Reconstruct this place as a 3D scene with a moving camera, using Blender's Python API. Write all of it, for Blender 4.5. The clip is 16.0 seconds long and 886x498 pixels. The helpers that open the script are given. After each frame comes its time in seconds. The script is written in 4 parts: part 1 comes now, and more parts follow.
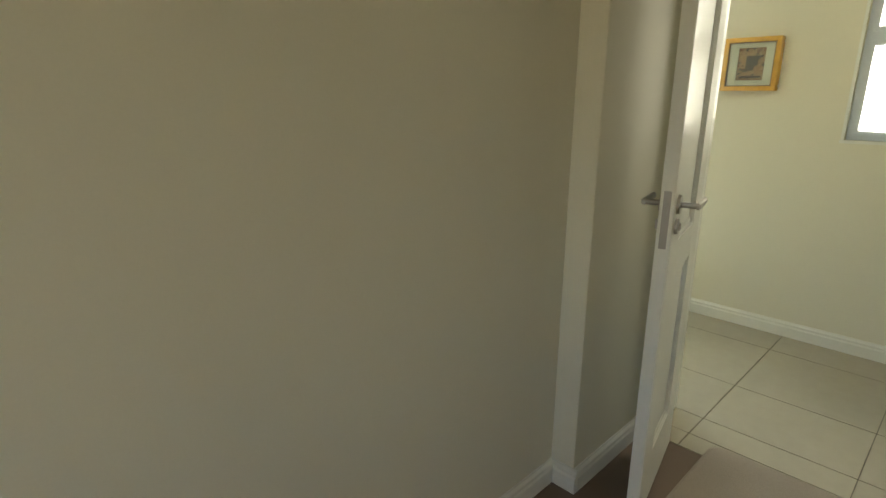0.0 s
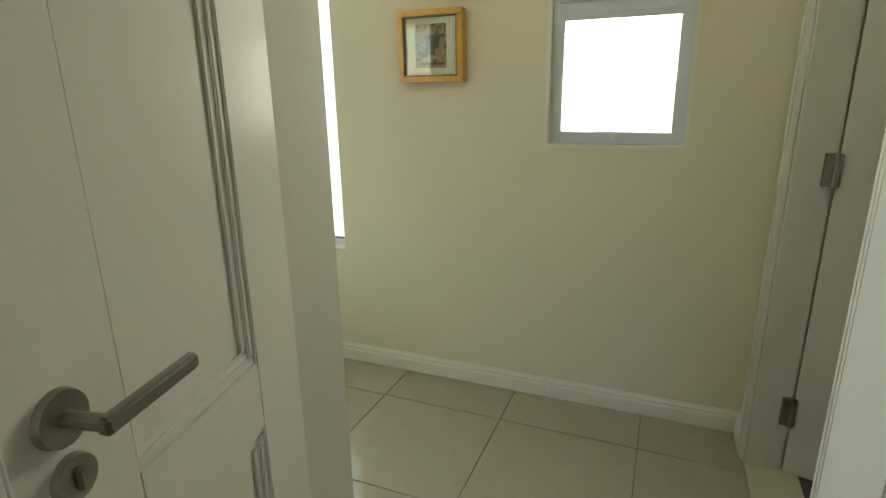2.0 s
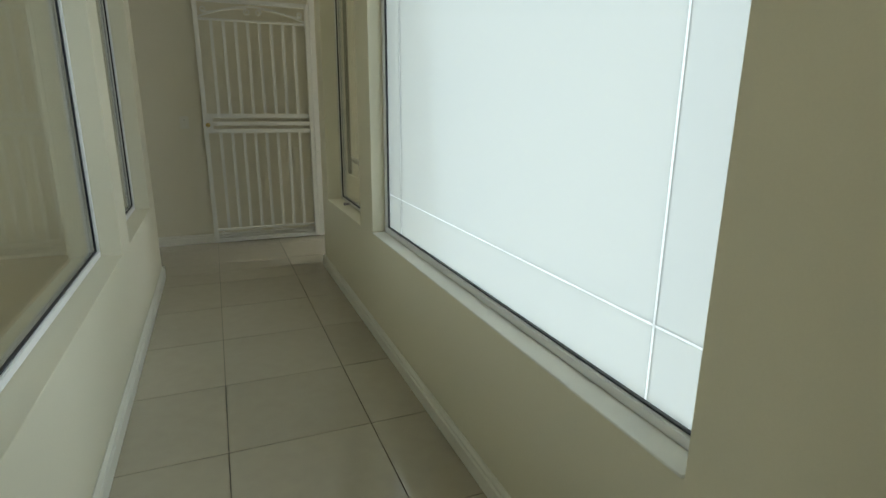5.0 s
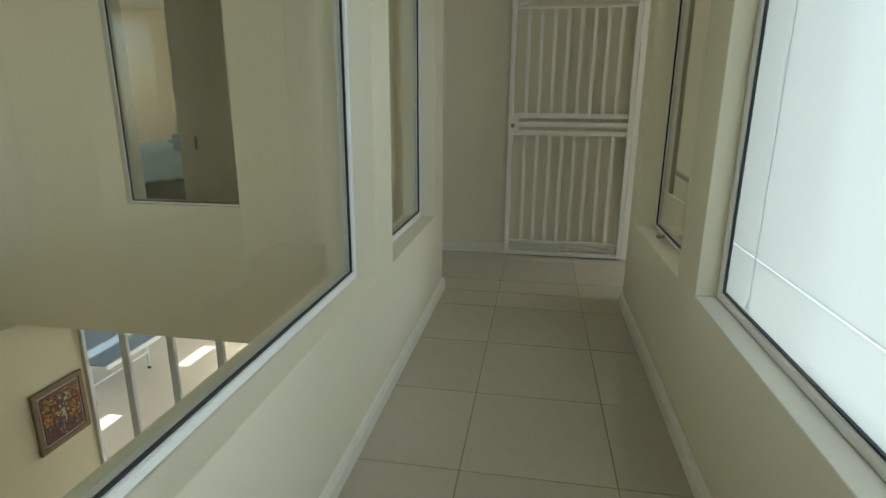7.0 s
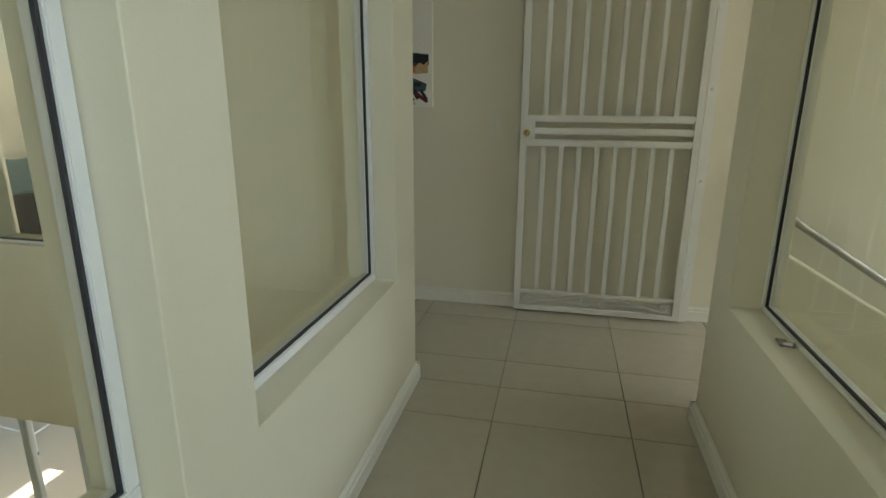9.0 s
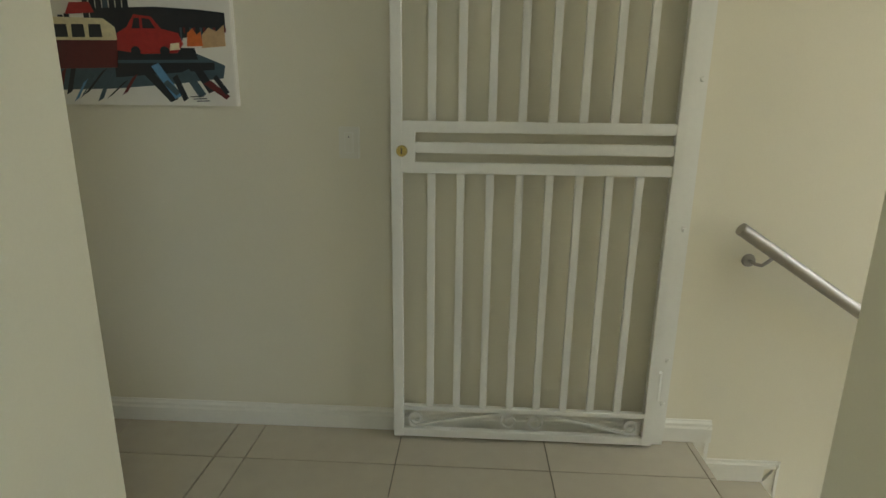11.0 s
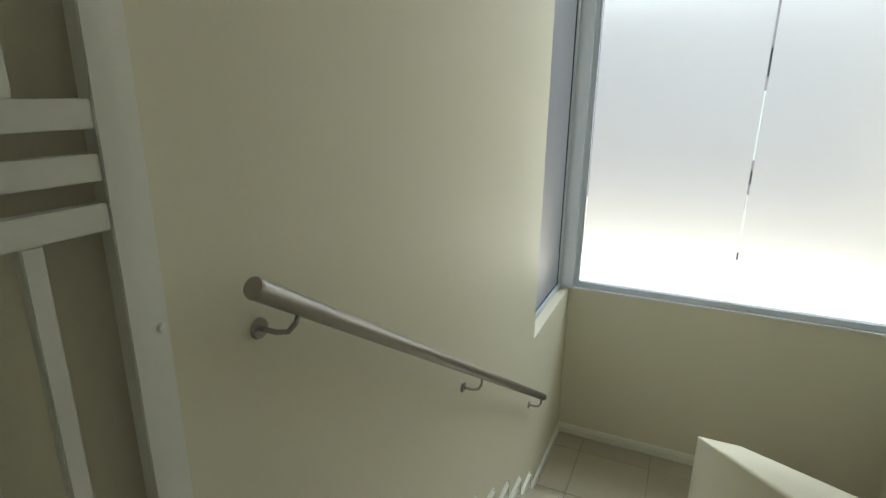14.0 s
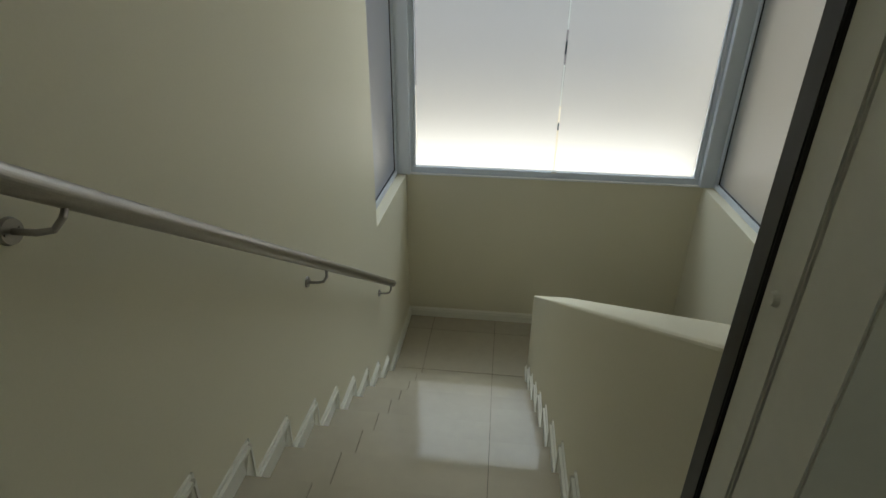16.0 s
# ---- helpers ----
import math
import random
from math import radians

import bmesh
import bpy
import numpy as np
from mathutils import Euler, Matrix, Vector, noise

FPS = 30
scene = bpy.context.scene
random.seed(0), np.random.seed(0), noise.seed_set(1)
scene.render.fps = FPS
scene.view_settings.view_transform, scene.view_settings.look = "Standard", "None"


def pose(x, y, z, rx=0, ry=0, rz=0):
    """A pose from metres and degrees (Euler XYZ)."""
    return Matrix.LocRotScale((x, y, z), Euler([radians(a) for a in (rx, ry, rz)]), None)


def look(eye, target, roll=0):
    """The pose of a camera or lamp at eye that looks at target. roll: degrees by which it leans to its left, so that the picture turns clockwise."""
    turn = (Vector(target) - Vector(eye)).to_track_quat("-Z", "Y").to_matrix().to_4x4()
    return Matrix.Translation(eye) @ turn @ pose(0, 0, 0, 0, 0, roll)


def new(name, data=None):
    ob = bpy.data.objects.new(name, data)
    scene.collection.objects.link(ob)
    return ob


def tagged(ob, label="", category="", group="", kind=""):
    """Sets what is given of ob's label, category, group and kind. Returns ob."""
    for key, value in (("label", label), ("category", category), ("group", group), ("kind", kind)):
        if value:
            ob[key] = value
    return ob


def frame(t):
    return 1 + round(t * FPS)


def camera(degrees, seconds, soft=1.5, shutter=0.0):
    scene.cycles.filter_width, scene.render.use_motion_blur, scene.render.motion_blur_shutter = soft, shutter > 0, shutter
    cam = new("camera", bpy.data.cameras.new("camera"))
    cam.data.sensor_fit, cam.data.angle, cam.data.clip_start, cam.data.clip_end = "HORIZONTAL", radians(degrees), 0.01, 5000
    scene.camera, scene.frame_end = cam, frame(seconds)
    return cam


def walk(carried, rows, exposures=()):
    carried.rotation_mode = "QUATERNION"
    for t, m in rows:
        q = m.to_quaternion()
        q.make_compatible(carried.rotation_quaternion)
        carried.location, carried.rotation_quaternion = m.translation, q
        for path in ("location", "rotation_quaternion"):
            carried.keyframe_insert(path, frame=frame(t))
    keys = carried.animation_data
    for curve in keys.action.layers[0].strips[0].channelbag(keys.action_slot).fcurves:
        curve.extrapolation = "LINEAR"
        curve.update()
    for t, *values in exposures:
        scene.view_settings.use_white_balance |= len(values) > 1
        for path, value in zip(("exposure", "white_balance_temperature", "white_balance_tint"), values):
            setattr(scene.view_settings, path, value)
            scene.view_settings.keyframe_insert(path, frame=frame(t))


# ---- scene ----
cam = camera(78.4, 16.0)
PATH = [
    (0, (-0.052, 0.79, 1.476), (1.3, 2.159, 0.929), 0.1),
    (0.5, (0.178, 0.835, 1.466), (1.728, 1.979, 0.929), -0.5),
    (1, (0.515, 0.852, 1.452), (2.203, 1.776, 0.909), -0.7),
    (1.5, (0.912, 0.86, 1.447), (2.661, 1.665, 0.903), -0.9),
    (2, (1.326, 0.919, 1.454), (3.101, 1.657, 0.902), -0.9),
    (2.5, (1.734, 0.966, 1.433), (3.51, 1.697, 0.875), -0.9),
    (3, (2.077, 1.042, 1.432), (3.816, 1.858, 0.878), -0.9),
    (3.5, (2.359, 1.154, 1.412), (3.961, 2.226, 0.877), -0.8),
    (4, (2.603, 1.321, 1.397), (3.972, 2.684, 0.881), -0.2),
    (4.5, (2.768, 1.546, 1.387), (3.839, 3.158, 0.883), 0.3),
    (5, (2.909, 1.799, 1.381), (3.651, 3.587, 0.877), 0.5),
    (7.3, (3.09, 2.887, 1.388), (2.713, 4.782, 0.869), 0.4),
    (7.5, (3.081, 3.012, 1.392), (2.69, 4.904, 0.874), 0.4),
    (8, (3.081, 3.378, 1.375), (2.675, 5.268, 0.861), 0.1),
    (8.5, (3.086, 3.775, 1.384), (2.678, 5.662, 0.86), 0.4),
    (9, (3.083, 4.181, 1.383), (2.678, 6.068, 0.859), 0.3),
    (11.5, (3.146, 6.003, 1.335), (3.243, 7.94, 0.848), 0.6),
    (12, (3.168, 6.28, 1.358), (3.58, 8.166, 0.835), 0.4),
    (12.5, (3.131, 6.527, 1.356), (4.071, 8.21, 0.822), 0.4),
    (13, (3.235, 6.686, 1.351), (4.501, 8.136, 0.808), 0.5),
    (13.5, (3.299, 6.842, 1.346), (4.833, 7.997, 0.786), 0.8),
    (14, (3.332, 6.929, 1.321), (5.081, 7.721, 0.76), 0.6),
    (14.5, (3.386, 6.956, 1.296), (5.204, 7.525, 0.687), 0.4),
    (15, (3.404, 6.941, 1.27), (5.233, 7.364, 0.578), 0.4),
    (15.6, (3.421, 6.945, 1.239), (5.227, 7.223, 0.427), 0.6),
    (16, (3.441, 6.944, 1.19), (5.219, 7.145, 0.296), 0.5),
]
walk(cam, [(t, look(eye, target, roll)) for t, eye, target, roll in PATH],
     exposures=((0.0, 2.3, 6800, 9), (1.0, 2.1, 6800, 9), (2.0, 1.9, 6700, 9), (2.5, 1.7, 6600, 9), (3.5, 1.35, 6600, 9), (5.0, 0.95, 6500, 9), (7.5, 1.15, 6450, 9),
                (9.0, 1.2, 6550, 9), (11.5, 1.45, 6700, 10), (12.0, 1.3, 6700, 10), (13.0, 1.0, 6500, 9), (14.0, 0.6, 6400, 6), (15.0, 0.3, 6350, 5), (16.0, -0.05, 6450, 7)))

# ---- world and light ----
world = bpy.data.worlds.new("sky")
world.use_nodes = True
scene.world = world
wn = world.node_tree.nodes
sky = wn.new("ShaderNodeTexSky")
sky.sky_type, sky.sun_disc = "NISHITA", False
sky.sun_elevation, sky.sun_rotation = radians(55), radians(-90)
world.node_tree.links.new(sky.outputs["Color"], wn["Background"].inputs["Color"])
wn["Background"].inputs["Strength"].default_value = 0.15


def sun_lamp():
    d = bpy.data.lights.new("sun", "SUN")
    d.energy, d.angle, d.color = 5.0, radians(0.5), (1.0, 0.95, 0.88)
    ob = new("sun", d)
    ob.matrix_world = look((-9, 0, 13), (0, 0, 0))


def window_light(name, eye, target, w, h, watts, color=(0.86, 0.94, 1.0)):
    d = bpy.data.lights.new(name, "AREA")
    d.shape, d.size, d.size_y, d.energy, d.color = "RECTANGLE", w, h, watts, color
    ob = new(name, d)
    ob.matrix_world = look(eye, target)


sun_lamp()
window_light("sky_at_frosted_window", (4.10, 3.62, 1.5), (3.0, 3.62, 1.45), 2.46, 2.3, 30.0, (0.75, 0.885, 1.0))
window_light("sky_at_small_window", (4.35, 1.14, 1.75), (3.0, 1.14, 1.7), 0.55, 0.95, 10.0, (1.0, 0.98, 0.84))
window_light("sky_at_stair_window", (10.4, 6.5, 3.7), (7.0, 6.6, 0.4), 4.4, 2.4, 168.0, (0.84, 0.94, 1.0))
# Low lamp added for garden bounce; whitens the pane's lower part and lights walls.
window_light("low_fill_below_stair_window", (10.6, 6.5, -1.5), (7.0, 6.5, 0.4), 4.4, 1.3, 76.0, (1.0, 0.97, 0.90))
window_light("sky_at_stair_side_window", (7.4, 8.3, 1.1), (7.4, 7.0, 1.0), 0.9, 2.4, 1.0, (0.97, 0.98, 1.0))
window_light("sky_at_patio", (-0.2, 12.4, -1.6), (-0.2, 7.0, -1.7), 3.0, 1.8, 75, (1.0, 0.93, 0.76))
# Fill lamp added out of view to brighten the far bedroom.
window_light("far_bedroom_fill", (2.7, 9.7, 1.5), (0.0, 9.5, 1.0), 1.4, 1.3, 70, (1.0, 0.92, 0.88))
# Fill lamp at an invented opening, added to brighten void and corridor.
window_light("void_fill", (-2.7, 4.3, 1.65), (0.0, 4.3, 1.2), 2.1, 1.7, 5.0, (0.98, 0.96, 0.86))
window_light("sky_at_bedroom_window", (-2.6, 0.2, 1.5), (0.0, 0.4, 1.3), 1.5, 1.2, 0.34, (0.96, 0.92, 0.32))

# ---- materials ----
def mat(name, color, rough=0.5, metal=0.0, noise_amt=0.06, scale=30.0, bump=0.0, spec=0.5, grime=0.0, trans=0.0, coat=0.0):
    m = bpy.data.materials.new(name)
    m.use_nodes = True
    nt = m.node_tree
    b = nt.nodes["Principled BSDF"]
    b.inputs["Roughness"].default_value = rough
    b.inputs["Metallic"].default_value = metal
    b.inputs["Specular IOR Level"].default_value = spec
    b.inputs["Transmission Weight"].default_value = trans
    b.inputs["Coat Weight"].default_value = coat
    geo = nt.nodes.new("ShaderNodeNewGeometry")
    n1 = nt.nodes.new("ShaderNodeTexNoise")
    n1.inputs["Scale"].default_value, n1.inputs["Detail"].default_value = scale, 5
    n2 = nt.nodes.new("ShaderNodeTexNoise")
    n2.inputs["Scale"].default_value, n2.inputs["Detail"].default_value = 1.3, 3
    nt.links.new(geo.outputs["Position"], n1.inputs["Vector"])
    nt.links.new(geo.outputs["Position"], n2.inputs["Vector"])
    add = nt.nodes.new("ShaderNodeMath")
    add.operation = "ADD"
    nt.links.new(n1.outputs["Fac"], add.inputs[0])
    nt.links.new(n2.outputs["Fac"], add.inputs[1])
    mr = nt.nodes.new("ShaderNodeMapRange")
    mr.inputs["From Min"].default_value, mr.inputs["From Max"].default_value = 0.6, 1.4
    mr.inputs["To Min"].default_value, mr.inputs["To Max"].default_value = 1 - noise_amt, 1 + noise_amt
    nt.links.new(add.outputs[0], mr.inputs["Value"])
    mul = nt.nodes.new("ShaderNodeVectorMath")
    mul.operation = "SCALE"
    mul.inputs[0].default_value = color
    nt.links.new(mr.outputs[0], mul.inputs["Scale"])
    nt.links.new(mul.outputs[0], b.inputs["Base Color"])
    rr = nt.nodes.new("ShaderNodeMapRange")
    rr.inputs["To Min"].default_value, rr.inputs["To Max"].default_value = max(0.02, rough * 0.85), min(1, rough * 1.15)
    nt.links.new(n2.outputs["Fac"], rr.inputs["Value"])
    nt.links.new(rr.outputs[0], b.inputs["Roughness"])
    if bump:
        bp = nt.nodes.new("ShaderNodeBump")
        bp.inputs["Strength"].default_value, bp.inputs["Distance"].default_value = bump, 0.004
        nt.links.new(n1.outputs["Fac"], bp.inputs["Height"])
        nt.links.new(bp.outputs[0], b.inputs["Normal"])
    return m


WALL = mat("cream_wall_paint", (0.73, 0.69, 0.545), 0.62, noise_amt=0.02, scale=160, bump=0.05, spec=0.3)
CEIL = mat("white_ceiling_paint", (0.80, 0.79, 0.72), 0.8, noise_amt=0.02, scale=120, bump=0.04)
WHITE = mat("white_gloss_paint", (0.76, 0.75, 0.68), 0.26, noise_amt=0.02, scale=60, bump=0.02, spec=0.04)
SKIRT = mat("white_skirting_paint", (0.76, 0.745, 0.66), 0.32, noise_amt=0.03, scale=40, bump=0.02)
ALU = mat("white_powder_coated_aluminium", (0.76, 0.76, 0.75), 0.35, noise_amt=0.02, scale=80)
GREYALU = mat("grey_powder_coated_aluminium", (0.64, 0.69, 0.76), 0.36, noise_amt=0.02, scale=80)
GASKET = mat("black_rubber_gasket", (0.015, 0.016, 0.02), 0.5)
STEEL = mat("brushed_stainless_steel", (0.36, 0.34, 0.315), 0.34, metal=1.0, noise_amt=0.08, scale=220)
BRASS = mat("brass", (0.55, 0.42, 0.16), 0.25, metal=1.0)
NEARBLACK = mat("near_black", (0.02, 0.018, 0.016), 0.45, noise_amt=0.15, scale=90)
GATEPAINT = mat("white_enamel_on_steel", (0.76, 0.755, 0.69), 0.35, noise_amt=0.03, scale=50, bump=0.08)
CARPET = mat("brown_carpet", (0.20, 0.145, 0.105), 0.95, noise_amt=0.25, scale=420, bump=0.6)
RUG = mat("beige_rug", (0.36, 0.30, 0.24), 0.95, noise_amt=0.22, scale=420, bump=0.7)
GROUT = mat("grey_grout", (0.16, 0.14, 0.11), 0.9, noise_amt=0.15, scale=200)
PLASTIC = mat("white_switch_plastic", (0.72, 0.70, 0.60), 0.3, noise_amt=0.01)
GOLD = mat("gilded_pine_frame", (0.66, 0.37, 0.06), 0.26, noise_amt=0.22, scale=60, bump=0.1)
MOUNT = mat("ivory_mount_card", (0.78, 0.75, 0.66), 0.8, noise_amt=0.02)
FABRIC = mat("pale_blue_bedding", (0.34, 0.52, 0.66), 0.9, noise_amt=0.1, scale=40, bump=0.3)
CHARCOAL = mat("charcoal_upholstery", (0.05, 0.05, 0.06), 0.85, noise_amt=0.2, scale=150, bump=0.2)
SLATE = mat("slate_blue_table_top", (0.10, 0.15, 0.20), 0.4)
FRAMEWOOD = mat("weathered_brown_wood", (0.20, 0.14, 0.09), 0.6, noise_amt=0.25, scale=50, bump=0.2)
PAVING = mat("sunlit_cream_paving", (0.62, 0.56, 0.46), 0.7, noise_amt=0.06, scale=8)
RENDERWALL = mat("cream_outdoor_plaster", (0.75, 0.70, 0.58), 0.9, noise_amt=0.06, scale=20, bump=0.1)
ROOFGREY = mat("grey_roof_sheet", (0.17, 0.165, 0.175), 0.6, noise_amt=0.08, scale=12)
GROUND = mat("garden_ground", (0.20, 0.19, 0.14), 0.95, noise_amt=0.3, scale=3)


def tile_mat():
    m = mat("polished_cream_porcelain", (0.45, 0.405, 0.315), 0.08, noise_amt=0.05, scale=14, spec=0.85)
    nt = m.node_tree
    b = nt.nodes["Principled BSDF"]
    info = nt.nodes.new("ShaderNodeObjectInfo")
    mr = nt.nodes.new("ShaderNodeMapRange")
    mr.inputs["To Min"].default_value, mr.inputs["To Max"].default_value = 0.965, 1.035
    nt.links.new(info.outputs["Random"], mr.inputs["Value"])
    sc = nt.nodes.new("ShaderNodeVectorMath")
    sc.operation = "SCALE"
    src = b.inputs["Base Color"].links[0].from_socket
    nt.links.new(src, sc.inputs[0])
    nt.links.new(mr.outputs[0], sc.inputs["Scale"])
    nt.links.new(sc.outputs[0], b.inputs["Base Color"])
    return m


def glass_mat(name, color, rough):
    m = bpy.data.materials.new(name)
    m.use_nodes = True
    nt = m.node_tree
    b = nt.nodes["Principled BSDF"]
    b.inputs["Base Color"].default_value = (*color, 1)
    b.inputs["Transmission Weight"].default_value = 1.0
    b.inputs["Roughness"].default_value = rough
    b.inputs["IOR"].default_value = 1.45
    return m


def frosted_mat(name="frosted_film_glass", tint=(0.46, 0.475, 0.46), clear=0.5, blur=0.6, ior=1.05):
    m = bpy.data.materials.new(name)
    m.use_nodes = True
    nt = m.node_tree
    nt.nodes.remove(nt.nodes["Principled BSDF"])
    out = nt.nodes["Material Output"]
    tr = nt.nodes.new("ShaderNodeBsdfTranslucent")
    tr.inputs["Color"].default_value = (*tint, 1)
    rf = nt.nodes.new("ShaderNodeBsdfRefraction")
    rf.inputs["Roughness"].default_value, rf.inputs["IOR"].default_value = blur, ior
    rf.inputs["Color"].default_value = (*tint, 1)
    gl = nt.nodes.new("ShaderNodeBsdfGlossy")
    gl.inputs["Roughness"].default_value = 0.35
    mx = nt.nodes.new("ShaderNodeMixShader")
    mx.inputs[0].default_value = clear
    nt.links.new(tr.outputs[0], mx.inputs[1])
    nt.links.new(rf.outputs[0], mx.inputs[2])
    m2 = nt.nodes.new("ShaderNodeMixShader")
    m2.inputs[0].default_value = 0.04
    nt.links.new(mx.outputs[0], m2.inputs[1])
    nt.links.new(gl.outputs[0], m2.inputs[2])
    nt.links.new(m2.outputs[0], out.inputs["Surface"])
    return m


def clear_mat():
    m = bpy.data.materials.new("clear_window_glass")
    m.use_nodes = True
    nt = m.node_tree
    nt.nodes.remove(nt.nodes["Principled BSDF"])
    out = nt.nodes["Material Output"]
    tp = nt.nodes.new("ShaderNodeBsdfTransparent")
    tp.inputs["Color"].default_value = (0.94, 0.955, 0.925, 1)
    gl = nt.nodes.new("ShaderNodeBsdfGlossy")
    gl.inputs["Roughness"].default_value = 0.01
    lw = nt.nodes.new("ShaderNodeLayerWeight")
    lw.inputs["Blend"].default_value = 0.5
    pw = nt.nodes.new("ShaderNodeMath")
    pw.operation = "POWER"
    pw.inputs[1].default_value = 5.0
    nt.links.new(lw.outputs["Facing"], pw.inputs[0])
    fr = nt.nodes.new("ShaderNodeMath")
    fr.operation = "MULTIPLY_ADD"
    fr.inputs[1].default_value, fr.inputs[2].default_value = 0.9, 0.04
    nt.links.new(pw.outputs[0], fr.inputs[0])
    mx = nt.nodes.new("ShaderNodeMixShader")
    nt.links.new(fr.outputs[0], mx.inputs[0])
    nt.links.new(tp.outputs[0], mx.inputs[1])
    nt.links.new(gl.outputs[0], mx.inputs[2])
    nt.links.new(mx.outputs[0], out.inputs["Surface"])
    return m


TILE = tile_mat()
FROST = frosted_mat()
CLEAR = clear_mat()
FROST2 = frosted_mat("acid_etched_glass", (0.70, 0.70, 0.70), 0.8, 0.85, 1.14)
ETCH = frosted_mat("clear_line_in_film", (0.82, 0.85, 0.84), 0.3, 0.5)


# ---- mesh helpers ----
def finish(name, bm, material, parent=None, label="", smooth=False):
    me = bpy.data.meshes.new(name)
    bmesh.ops.recalc_face_normals(bm, faces=bm.faces)
    bm.to_mesh(me)
    bm.free()
    me.materials.append(material)
    if smooth:
        for p in me.polygons:
            p.use_smooth = True
    ob = new(name, me)
    if parent is not None:
        ob.parent = parent
    if label:
        ob["label"] = label
    return ob


def part(name, bm, material, parent, label="", smooth=False):
    return finish(name, bm, material, parent, label, smooth)


def add_box(bm, lo, hi, bevel=0.0, m=None):
    lo, hi = Vector(lo), Vector(hi)
    r = bmesh.ops.create_cube(bm, size=1.0)
    vs = r["verts"]
    for v in vs:
        v.co = Vector([lo[i] + (v.co[i] + 0.5) * (hi[i] - lo[i]) for i in range(3)])
    if bevel:
        es = list({e for v in vs for e in v.link_edges})
        res = bmesh.ops.bevel(bm, geom=es, offset=bevel, segments=2, affect="EDGES")
        vs = list({v for f in res["faces"] for v in f.verts} | {v for v in vs if v.is_valid})
    if m is not None:
        bmesh.ops.transform(bm, matrix=m, verts=vs)
    return vs


def box(lo, hi, bevel=0.0, m=None):
    bm = bmesh.new()
    add_box(bm, lo, hi, bevel, m)
    return bm


def add_tube(bm, pts, r, seg=12, cap=True):
    """A round bar along a line of points."""
    pts = [Vector(p) for p in pts]
    rings = []
    up = None
    for i, p in enumerate(pts):
        d = (pts[min(i + 1, len(pts) - 1)] - pts[max(i - 1, 0)]).normalized()
        a = d.cross(Vector((0, 0, 1)) if abs(d.z) < 0.95 else Vector((1, 0, 0))).normalized() if up is None else (up - d * up.dot(d)).normalized()
        up = a
        b = d.cross(a)
        rings.append([bm.verts.new(p + r * (math.cos(k * 2 * math.pi / seg) * a + math.sin(k * 2 * math.pi / seg) * b)) for k in range(seg)])
    for q0, q1 in zip(rings, rings[1:]):
        for k in range(seg):
            bm.faces.new((q0[k], q0[(k + 1) % seg], q1[(k + 1) % seg], q1[k]))
    if cap:
        bm.faces.new(rings[0])
        bm.faces.new(list(reversed(rings[-1])))


def tube(pts, r, seg=12):
    bm = bmesh.new()
    add_tube(bm, pts, r, seg)
    return bm


def add_disc(bm, centre, axis, r, h, seg=24, bevel=0.0):
    axis = Vector(axis).normalized()
    q = axis.to_track_quat("Z", "Y").to_matrix().to_4x4()
    res = bmesh.ops.create_cone(bm, cap_ends=True, segments=seg, radius1=r, radius2=r - bevel, depth=h, matrix=Matrix.Translation(Vector(centre)) @ q)
    return res["verts"]


def disc(centre, axis, r, h, seg=24, bevel=0.0):
    bm = bmesh.new()
    add_disc(bm, centre, axis, r, h, seg, bevel)
    return bm


def prism(poly, axis, a0, a1):
    """A polygon in the two other axes, drawn out along one axis."""
    bm = bmesh.new()
    order = {"x": lambda p, a: (a, p[0], p[1]), "y": lambda p, a: (p[0], a, p[1]), "z": lambda p, a: (p[0], p[1], a)}[axis]
    v0 = [bm.verts.new(order(p, a0)) for p in poly]
    v1 = [bm.verts.new(order(p, a1)) for p in poly]
    n = len(poly)
    bm.faces.new(v0)
    bm.faces.new(list(reversed(v1)))
    for k in range(n):
        bm.faces.new((v0[k], v0[(k + 1) % n], v1[(k + 1) % n], v1[k]))
    return bm


